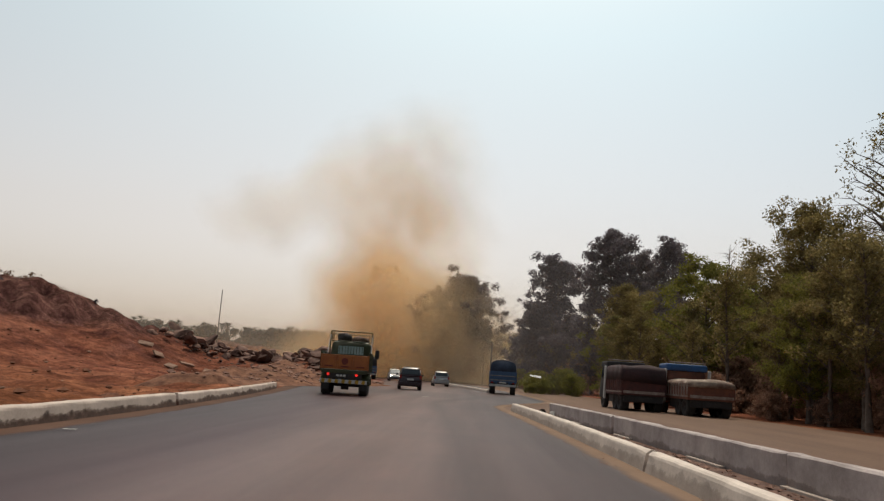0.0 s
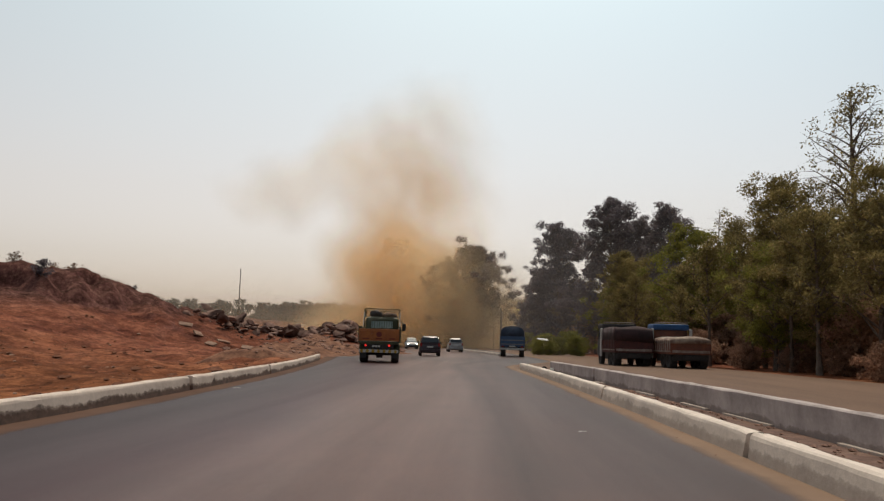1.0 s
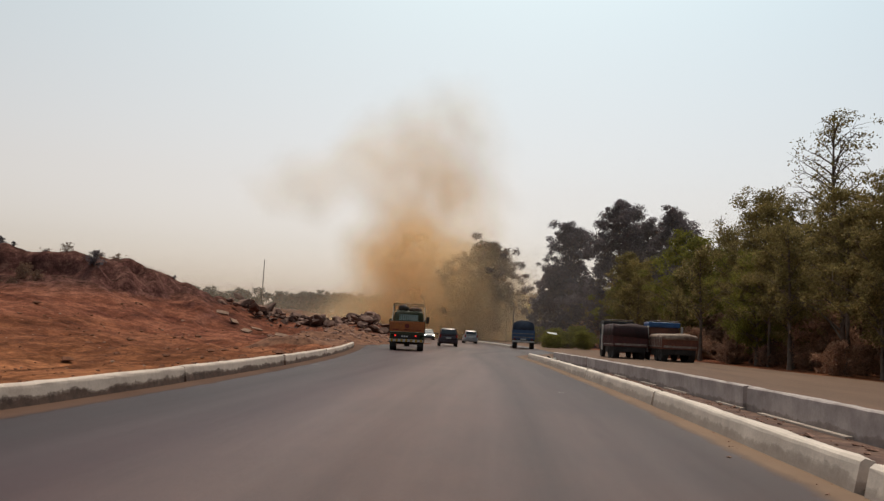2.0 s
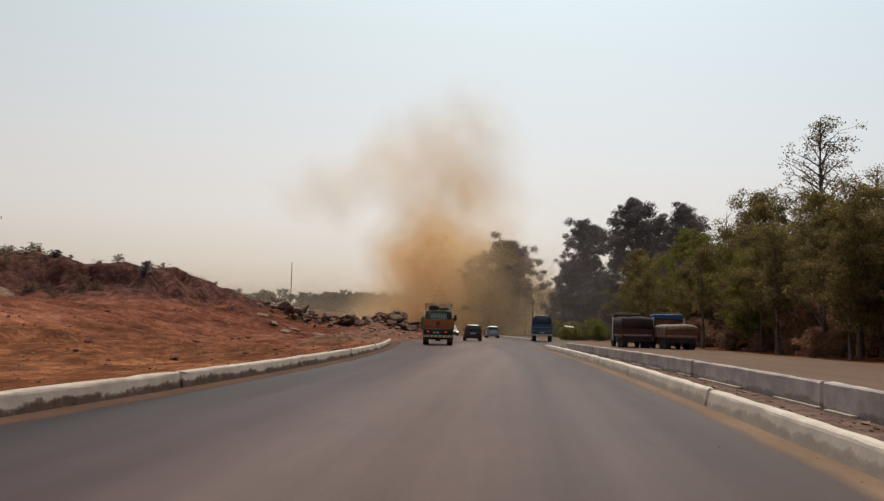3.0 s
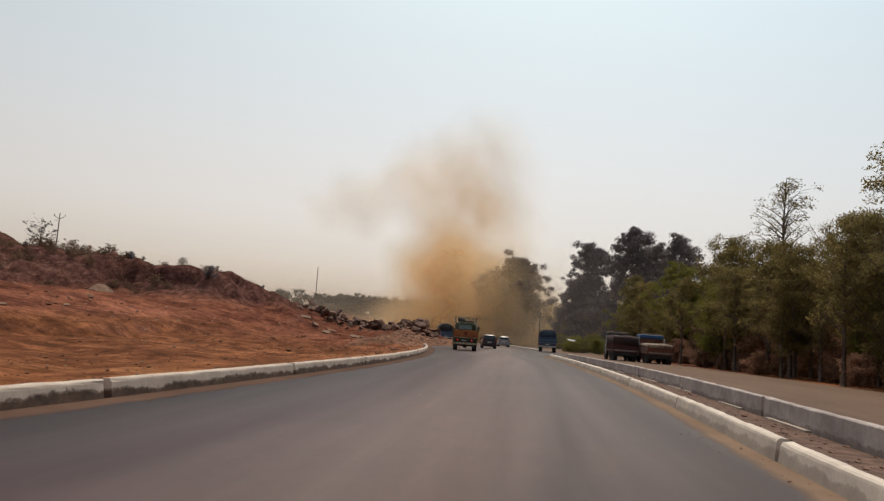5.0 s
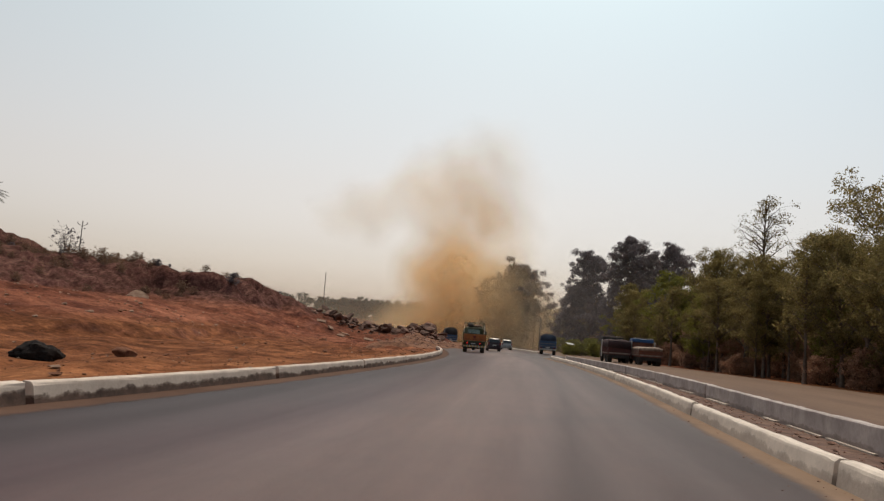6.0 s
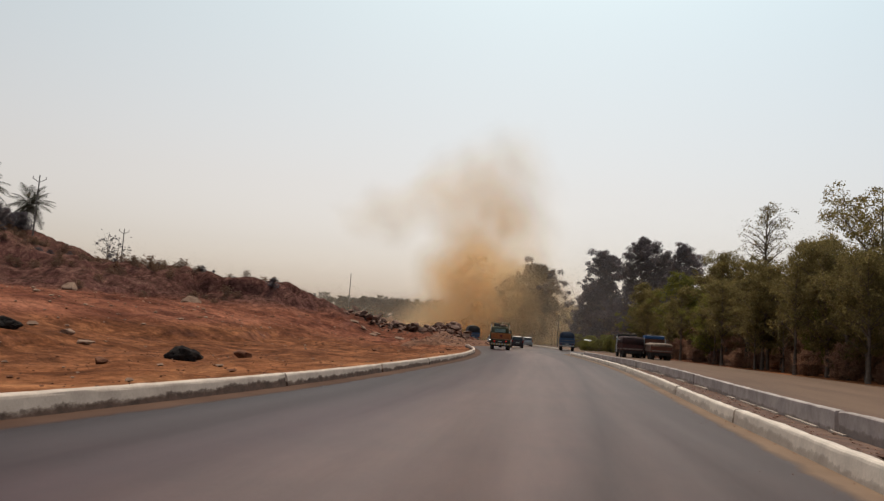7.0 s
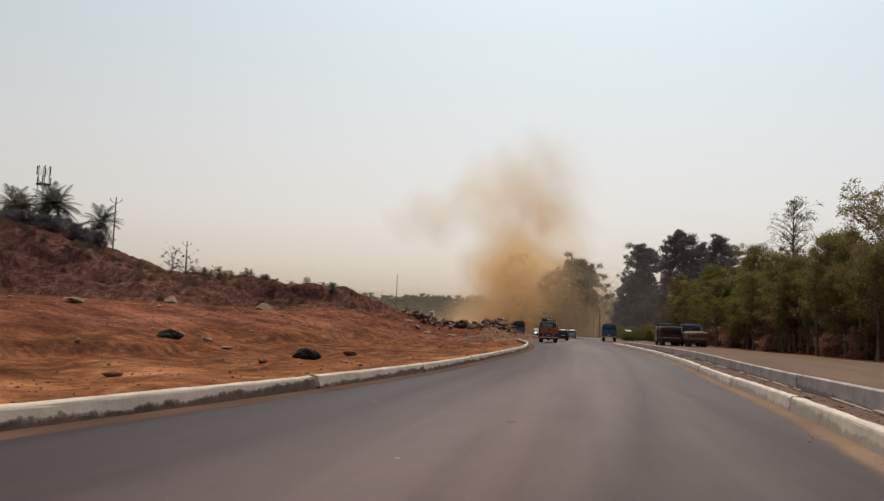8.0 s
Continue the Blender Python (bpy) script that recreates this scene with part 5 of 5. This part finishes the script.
for k in range(290):
    s = rnd.random()
    bx, by = -32.5 + 19 * s + rnd.gauss(0, 1.0), 81 + 8 * math.sin(s * 3.1) - 9 * s * s + rnd.gauss(0, 3.4)
    r = rnd.choice((0.32, 0.4, 0.48, 0.58, 0.68, 0.82)) * rnd.uniform(0.8, 1.25)
    ob = new("boulder", rnd.choice(boulders))
    ob.parent = heap
    ob.matrix_world = pose(bx, by, at_ground(bx, by) + r * rnd.uniform(0.05, 1.3), rnd.uniform(-35, 35), rnd.uniform(-35, 35), rnd.uniform(0, 360)) @ Matrix.Diagonal((r * rnd.uniform(0.8, 1.5), r, r * rnd.uniform(0.7, 1.1), 1))
SLAB = speckled("pale_slab", (0.36, 0.235, 0.165), (0.19, 0.105, 0.070), 1.5, 0.9, bumps=0.3, spec=0.15)
for x, y, turn, tip in ((-29.3, 67.5, 20, 35), (-27.6, 66.4, 75, 50), (-25.6, 64.4, -35, 24), (-26.3, 70, 40, 15), (-21.3, 62, 10, 30), (-20.0, 70, 80, 18)):
    ob = part("stone_slab", box_bm((1.3, 0.55, 0.16), (0, 0, 0), 0.04), SLAB)
    ob.matrix_world = pose(x, y, at_ground(x, y) + 0.22, tip, 10, turn)
    tagged(ob, "pale broken stone slab tipped on the red bank", "slab", "slabs on the bank")
MATT_BLACK = speckled("matt_black", (0.012, 0.010, 0.010), (0.03, 0.022, 0.018), 3, 0.9, bumps=0.5, spec=0.1)
RED_ROCK = speckled("red_rock", (0.21, 0.09, 0.05), (0.12, 0.05, 0.03), 2.5, 0.9, bumps=0.5, spec=0.1)
# the black lumps are shapes of unclear kind, built as boulders
for x, y, r, fl, mat, label in ((-17.0, -15.6, 0.52, 0.75, MATT_BLACK, "black lump of unclear kind on the bare earth"), (-23.6, -18.0, 0.5, 0.6, MATT_BLACK, "flat black lump lying on the earth"),
                                (-15.4, -13.2, 0.45, 0.5, RED_ROCK, "reddish stone lying on the bare earth"), (-34.0, -11.0, 0.55, 0.35, SLAB, "pale flat stone on the earth"),
                                (-21.8, -15.0, 0.4, 0.4, SLAB, "pale stone lying on the earth"), (-16.6, -22.6, 0.28, 0.6, RED_ROCK, "small reddish stone on the earth"),
                                (-41.0, 13.6, 0.75, 0.75, SLAB, "big pale boulder at the foot of the hill"), (-43.7, 42, 1.3, 0.5, SLAB, "broad pale boulder on the bank"),
                                (-17.2, -33.0, 0.3, 0.5, RED_ROCK, "small red clod of earth"), (-24.2, -12.8, 0.35, 0.5, SLAB, "small pale stone on the earth")):
    me = stone_mesh("boulder", x * 1.7 + 2, fl, 4 if mat is MATT_BLACK else 3)
    if mat is MATT_BLACK:
        bm = bmesh.new()
        bmesh.ops.create_icosphere(bm, subdivisions=4, radius=1)
        for v in bm.verts:
            v.co.z *= fl * (1.15 - 0.45 * abs(v.co.x - 0.25))
            v.co.x *= 1.35 - 0.5 * max(0.0, v.co.z)
        bm.to_mesh(me)
        bm.free()
        for v in me.vertices:
            v.co *= 1 + 0.30 * noise.noise(v.co * 1.3 + Vector((x, 3, 1))) + 0.12 * noise.noise(v.co * 4.5 + Vector((1, x, 1)))
    me.materials.append(mat)
    ob = new("boulder", me)
    ob.matrix_world = pose(x, y, at_ground(x, y) + r * fl * 0.55, 0, 0, x * 50) @ Matrix.Diagonal((r * 1.15, r, r, 1))
    tagged(ob, label, "boulder")


def scatter(name, seed, spots, size, mat, label, category):
    """Many small stones joined into one mesh."""
    r = np.random.default_rng(seed)
    base = np.array([(1, 0, 0.05), (0.1, 0.9, 0), (-0.9, 0.1, 0.1), (0, -1, 0), (0.35, 0.1, 0.42), (-0.3, -0.15, 0.36), (0, 0, -0.3)], float)
    tri = np.array([(0, 1, 4), (1, 5, 4), (1, 2, 5), (2, 3, 5), (3, 4, 5), (3, 0, 4), (1, 0, 6), (2, 1, 6), (3, 2, 6), (0, 3, 6)])
    k = len(spots)
    s = size * r.lognormal(0, 0.5, k)
    V = base[None] * (1 + 0.35 * r.normal(size=(k, 7, 3)) * 0.5) * s[:, None, None]
    V += np.column_stack([spots[:, 0], spots[:, 1], spots[:, 2] + s * 0.2])[:, None, :]
    Fc = (tri[None] + (np.arange(k) * 7)[:, None, None]).reshape(-1, 3)
    return tagged(add_mesh(name, V.reshape(-1, 3).tolist(), Fc.tolist(), mat), label, category, kind="stuff")


g = np.random.default_rng(77)
px, py = g.uniform(-44, -8.5, 9000), g.uniform(-48, 86, 9000)
ok = px < left_edge(py) - 0.7
px, py = px[ok], py[ok]
scatter("loose_stones", 1, np.column_stack([px, py, ground_height(px, py)]), 0.034, RED_ROCK, "loose reddish stones and clods on bare earth", "stones")
sx, sy = g.uniform(-34, -13, 900), 78 + g.uniform(0, 16, 900)
scatter("rubble_scree", 6, np.column_stack([sx, sy, ground_height(sx, sy)]), 0.13, STONE, "broken scree among the boulders of the heap", "stones")
px, py = g.uniform(-34, -9, 240), g.uniform(-40, 75, 240)
ok = px < left_edge(py) - 0.7
px, py = px[ok], py[ok]
scatter("pale_stones", 2, np.column_stack([px, py, ground_height(px, py)]), 0.06, SLAB, "scattered pale stone chips on bare earth", "stones")
py = g.uniform(-60, 27, 1500)
px = right_edge(py) + 0.35 + g.random(1500) * (wall_line(py) - right_edge(py) - 0.4)
scatter("median_rubble", 3, np.column_stack([px, py, 0.03 + road_rise(py)]), 0.028, STONE, "small stones on the median's earth", "stones")
py = g.uniform(-60, 30, 420)
px = right_edge(py) - 0.05 - abs(g.normal(size=420)) * 0.35
scatter("gutter_grit", 4, np.column_stack([px, py, road_rise(py)]), 0.009, STONE, "coarse grit in the gutter", "grit")


px, py = g.uniform(-52, -25, 240), g.uniform(-22, 34, 240)
scatter("ledge_stones", 7, np.column_stack([px, py, ground_height(px, py)]), 0.13, SLAB, "broken pale stones along the foot of the bank", "stones")
px, py = g.uniform(-34, -9, 260), g.uniform(6, 70, 260)
ok = px < left_edge(py) - 0.8
px, py = px[ok], py[ok]
scatter("slope_clods", 8, np.column_stack([px, py, ground_height(px, py)]), 0.11, RED_ROCK, "red clods and lumps strewn over the slope", "stones")


px, py = g.uniform(-16, -6, 700), g.uniform(38, 66, 700)
pz = spill_height(px, py)
ok = (pz > 0.1) & (px < -10.7 + 0.19 * (py - 40))
scatter("spill_rubble", 9, np.column_stack([px, py, pz])[ok], 0.11, STONE, "broken stones over the tipped earth", "stones")
PAINTED = speckled("painted_stone", (0.75, 0.72, 0.66), (0.55, 0.5, 0.45), 5, 0.8, bumps=0.2)
for x, y, r, mat, label in ((2.25, 25.2, 0.15, PAINTED, "white-painted stone by the kerb's end"), (1.95, 25.6, 0.15, MATT_BLACK, "dark stone by the kerb's end")):
    me = stone_mesh("boulder", y * 2.1, 0.8, 2)
    me.materials.append(mat)
    ob = new("boulder", me)
    ob.matrix_world = pose(x, y, 0.05 + r * 0.6, 0, 0, 30) @ Matrix.Diagonal((r, r, r, 1))
    tagged(ob, label, "stone")
# unclear pale shape among the shrubs, built as a sheet; the posts are added
sheet_stand = thing("roadside_shelter", pose(5.9, 76, 0.0, 0, 0, 12), "small pale sheet on added posts among shrubs", "shelter")
part("pale_sheet", box_bm((1.1, 0.8, 0.03), (0, 0, 1.62), 0.008, turn=pose(0, 0, 0, 14, 4, 0)), OFF_WHITE, sheet_stand, "pale metal sheet")
for sx in (-0.45, 0.45):
    for sy in (-0.3, 0.3):
        part("post", rod_bm((sx, sy, -0.1), (sx, sy, 1.62 + 0.25 * sy), 0.03, 6), BARK, sheet_stand)


# ---- dry grass and scrub on the bank ----
def blades(name, seed, spots, height, mat, label, per=9):
    r = np.random.default_rng(seed)
    k = len(spots) * per
    p = np.repeat(spots, per, 0) + np.column_stack([r.normal(size=k) * 0.16, r.normal(size=k) * 0.16, np.zeros(k)])
    a = r.random(k) * 2 * math.pi
    h = height * r.uniform(0.5, 1.3, k)
    side = np.column_stack([np.cos(a), np.sin(a), np.zeros(k)]) * 0.025
    tip = p + np.column_stack([r.normal(size=k) * 0.3 * h, r.normal(size=k) * 0.3 * h, h])
    V = np.stack([p - side, p + side, tip], 1).reshape(-1, 3)
    return tagged(add_mesh(name, V.tolist(), np.arange(3 * k).reshape(-1, 3).tolist(), mat), label, "grass", kind="stuff")


SCRUB = leafy("hill_scrub", (0.085, 0.050, 0.036), (0.17, 0.105, 0.072))
STRAW = leafy("dry_grass", (0.13, 0.072, 0.052), (0.24, 0.145, 0.10), gloss=0.8)
px, py = g.uniform(-110, -27, 26000), g.uniform(0, 105, 26000)
pz = ground_height(px, py)
ok = (pz > 6.4 + 0.4 * g.normal(size=26000)) & (wave(px, py, 5.0, 3.0) > 0.35) & (np.abs(ground_height(px, py + 0.5) - pz) < 0.2)
blades("dry_grass", 5, np.column_stack([px, py, pz])[ok], 0.45, STRAW, "dry brown grass over the top of the bank", 3)
scrub = make_tree("scrub_bush", 41, 1.5, 1.1, 0.1, 900, 0.10, LEAF_DARK_HAZE, "small dusty bush on the bank top", 12, 5, 0.16, category="bush")
scrub.matrix_world = pose(-40, 60.5, at_ground(-40, 60.5) - 0.1, 0, 0, 0)
for k in range(26):
    x = -34 - 75 * woods.random()
    y = 70 + (x + 27) * 0.28 + woods.uniform(-3, 10)
    if abs(at_ground(x, y + 0.7) - at_ground(x, y - 0.7)) > 0.6:
        continue
    plant(scrub, x, y, woods.uniform(0, 360), woods.uniform(0.25, 0.55))


dry_scrub = make_tree("scrub_bush", 43, 1.6, 1.5, 0.1, 700, 0.10, SCRUB, "dry brown scrub bush on the hillside", 14, 5, 0.15, category="bush")
dry_scrub.matrix_world = pose(-62, 66, at_ground(-62, 66) - 0.1, 0, 0, 0)
for k in range(260):
    x = -44 - 74 * woods.random() ** 0.75
    y = 66 + (x + 27) * 0.24 + woods.uniform(-14, 14)
    if abs(at_ground(x, y + 0.7) - at_ground(x, y - 0.7)) > 0.6:
        continue
    plant(dry_scrub, x, y, woods.uniform(0, 360), woods.uniform(0.35, 0.85))


# ---- palms, poles and the far tree line ----
PALM_TRUNK = speckled("palm_trunk", (0.14, 0.115, 0.09), (0.08, 0.065, 0.05), 2, 0.9, spec=0.1, stretch=(1, 1, 6))
FROND = leafy("palm_fronds", (0.034, 0.034, 0.026), (0.072, 0.068, 0.050), (0.12, 0.092, 0.066))


def make_palm(seed, height, label, fronds=26, reach=3.9, leaflets=20, lifts=(-0.6, 1.75)):
    """A ringed, leaning trunk and a head of arching fronds with leaflets."""
    r = random.Random(seed)
    t = thing("palm_tree", Matrix.Identity(4), label, "palm")
    bend = r.uniform(-0.08, 0.08)
    path = [(Vector((bend * height * (i / 8) ** 2, 0.4 * bend * height * (i / 8), height * i / 8)), 0.19 - 0.08 * i / 8) for i in range(9)]
    V, Fc = tubes([path], 8)
    add_mesh("trunk", V, Fc, PALM_TRUNK, t, True)
    head = path[-1][0]
    V, Fc = [], []
    for f in range(fronds):
        a, lift = f * 2.4, r.uniform(*lifts)
        d = Vector((math.cos(a), math.sin(a), 0))
        pts = []
        for i in range(leaflets + 1):
            s = i / leaflets
            pts.append(head + d * (reach * s * math.cos(lift * 0.6)) + Vector((0, 0, reach * (lift * 0.75 * s - 0.48 * s * s))))
        side = Vector((-d.y, d.x, 0))
        for i in range(1, leaflets):
            p, q = pts[i], pts[i + 1]
            ln = reach * 0.33 * math.sin(math.pi * (0.15 + 0.8 * i / leaflets))
            for sg in (-1, 1):
                tip = p + side * sg * ln + (q - p) * 1.2 + Vector((0, 0, -0.25 * ln))
                b = len(V)
                V += [tuple(p), tuple(p.lerp(q, 0.8)), tuple(tip)]
                Fc.append((b, b + 1, b + 2))
    add_mesh("crown", V, Fc, FROND, t)
    return t


palm = make_palm(2, 9.0, "coconut palm standing on the hill", 24, 5.0, 22)
palm.matrix_world = pose(-101, 90, 21.3 - 9.0 - 0.6, 0, 0, 0)
for x, y, top, turn, k in ((-114.5, 92, 28.0, 60, 1.1), (-119.5, 92, 26.5, 140, 1.0), (-110.0, 90, 26.6, 250, 1.1), (-127, 96, 28.0, 10, 1.1)):
    ob = copy_thing(palm, pose(x, y, top - 2.0 - 9.0 * k - 0.5, 0, 0, turn))
    ob.scale = (k, k, k)
hill_bush = make_tree("bush", 35, 3.4, 2.6, 0.1, 5000, 0.12, LEAF_DARK_HAZE, "dark bush among the palms on the hill", 18, 6, 0.13, category="bush")
hill_bush.matrix_world = pose(-96, 65, at_ground(-96, 65) - 0.1, 0, 0, 0)
for k in range(34):
    x, y = -86 - 27 * woods.random(), 61 + 9 * woods.random()
    plant(hill_bush, x, y, woods.uniform(0, 360), woods.uniform(0.4, 0.95))
for k in range(22):
    x = -104 + 2.6 * k + woods.uniform(-1, 1)
    y = 73 + (x + 27) * 0.28 + woods.uniform(-2, 5)
    plant((dry_scrub, hill_bush)[k % 3 == 2], x, y, woods.uniform(0, 360), woods.uniform(0.18, 0.36) if k % 3 == 2 else woods.uniform(0.5, 0.9))
far_palm = make_palm(6, 12.0, "distant palm in the hazy tree line", 15, 2.7, 8, (-0.6, 2.0))
far_palm.matrix_world = pose(-100, 348, 3.5, 0, 0, 0)
tagged(far_palm, group="far palms")
for k in range(120):
    x = -200 + 1.7 * k + woods.uniform(-1.5, 1.5)
    ob = copy_thing(far_palm, pose(x, 340 + woods.uniform(-15, 15), 3.0 + woods.uniform(-1.8, 1.4), 0, 0, woods.uniform(0, 360)))
gw = np.random.default_rng(55)
cx = gw.uniform(-230, 60, 700)
cen = np.column_stack([cx, 346 + gw.normal(size=700) * 12, 0.5 + 14.2 * gw.random(700) ** 0.7])
V, Fc = leaves(gw, cen, gw.uniform(2.0, 3.6, 700), 250000, 0.7, fill=0.3)
tagged(add_mesh("far_woods", V.tolist(), Fc.tolist(), FROND), "hazy far woods along the horizon", "woods", kind="stuff")
cen = np.column_stack([gw.uniform(24, 60, 90), gw.uniform(-10, 130, 90), 2.0 + 6 * gw.random(90)])
V, Fc = leaves(gw, cen, gw.uniform(2.5, 4.0, 90), 30000, 0.32, fill=0.3)
tagged(add_mesh("wood_interior", V.tolist(), Fc.tolist(), LEAF_DRY), "dense dim woodland behind the edge trees", "woods", kind="stuff")

POLE = speckled("pole_concrete", (0.16, 0.14, 0.13), (0.10, 0.09, 0.085), 2, 0.9, spec=0.15)


def utility_pole(m, label, height, arms="v"):
    t = thing("utility_pole", m, label, "pole")
    part("pole", rod_bm((0, 0, -0.3), (0, 0, height), 0.13, 8, r2=0.08), POLE, t)
    if arms == "v":
        for s in (-1, 1):
            arm = part("arm", rod_bm((0, 0, height - 1.1), (s * 0.9, 0, height - 0.55), 0.045, 6), POLE, t)
            part("insulator", rod_bm((s * 0.9, 0, height - 0.6), (s * 0.9, 0, height - 0.2), 0.06, 8), POLE, arm)
    elif arms == "lamp":
        arm = part("arm", rod_bm((0, 0, height - 0.1), (-1.2, 0, height + 0.25), 0.04, 6), POLE, t)
        part("lamp_head", box_bm((0.55, 0.2, 0.12), (-1.4, 0, height + 0.28), 0.03), POLE, arm)
    return t


utility_pole(pose(-77.7, 60, 12.0, 0, 0, 20), "wooden utility pole with forked arms on the hill", 8.9)
utility_pole(pose(-86.0, 100, 10.0, 0, 0, 15), "wooden utility pole with forked arms beside a bare tree", 8.0)
utility_pole(pose(-51.0, 152, 0.0, 0, 0, 0), "tall plain pole behind the rubble heap", 15.1, "")
utility_pole(pose(1.6, 128, 0.0, 0, 0, 0), "thin roadside pole near the dust", 8.4, "v")
utility_pole(pose(2.4, 112, 0.0, 0, 0, 0), "roadside lamp pole near the dust", 6.4, "lamp")
bare = make_tree("bare_tree", 51, 6.5, 3.0, 2.0, 420, 0.16, LEAF_DARK_HAZE, "nearly bare tree on the hill", 16, 6, 0.045, "spread", 0.9, bare=0.5)
bare.matrix_world = pose(-89.0, 100, 10.5, 0, 0, 0)
plant(bare, -95, 84, 60, 0.8)
plant(bare, -72, 74, 130, 0.8)
mast = thing("lattice_mast", pose(-129.6, 110, 8.0), "thin lattice radio mast behind the palms", "mast")
for k in range(4):
    sx, sy = ((-1, -1), (1, -1), (1, 1), (-1, 1))[k]
    nx, ny = ((-1, -1), (1, -1), (1, 1), (-1, 1))[(k + 1) % 4]
    part("mast_leg", rod_bm((sx * 1.1, sy * 1.1, 0), (sx * 0.8, sy * 0.8, 29), 0.07, 5), POLE, mast)
    for j in range(10):
        f0, f1 = 1.1 - 0.03 * j, 1.07 - 0.03 * j
        part("mast_brace", rod_bm((sx * f0, sy * f0, 2.9 * j), (nx * f1, ny * f1, 2.9 * (j + 1)), 0.04, 4), POLE, mast)
for k in range(6):
    a = k * math.pi / 3
    part("antenna", box_bm((0.35, 0.2, 2.2), (1.6 * math.cos(a), 1.6 * math.sin(a), 27.6 - 2.4 * (k % 2)), 0.05), OFF_WHITE, mast)
part("mast_platform", rod_bm((0, 0, 24.3), (0, 0, 24.5), 1.7, 10), POLE, mast)

# litter on the asphalt
LITTER = speckled("paper_litter", (0.55, 0.53, 0.48), (0.40, 0.37, 0.32), 6, 0.9, bumps=0.2)
for x, y, s, turn, mat, label in ((0.69, 4.06, 0.06, 20, LITTER, "crumpled pale paper scrap on the asphalt"), (-3.4, -15.7, 0.035, 70, LITTER, "crumpled pale paper scrap on the asphalt"),
                                  (-4.8, -47.7, 0.03, 50, LITTER, "small pale paper scrap on the asphalt"), (-6.6, -41.6, 0.035, 80, LITTER, "small pale paper scrap on the asphalt"),
                                  (-4.0, -43.9, 0.06, 25, MATT_BLACK, "dark flattened scrap lying on the asphalt"), (-6.0, 10.5, 0.09, 10, LITTER, "crumpled pale paper scrap on the asphalt"),
                                  (-2.6, 38, 0.16, 30, LITTER, "large pale paper scrap on the asphalt")):
    bm = bmesh.new()
    bmesh.ops.create_grid(bm, x_segments=4, y_segments=3, size=s)
    for v in bm.verts:
        v.co.z = 0.012 + 0.12 * s * (1 + math.sin(9 * v.co.x / s + turn) * math.cos(5 * v.co.y / s))
        v.co.y *= 0.5
    ob = part("litter_scrap", bm, mat)
    ob.matrix_world = pose(x, y, 0.003 + float(road_rise(y)), 0, 0, turn)
    tagged(ob, label, "litter")
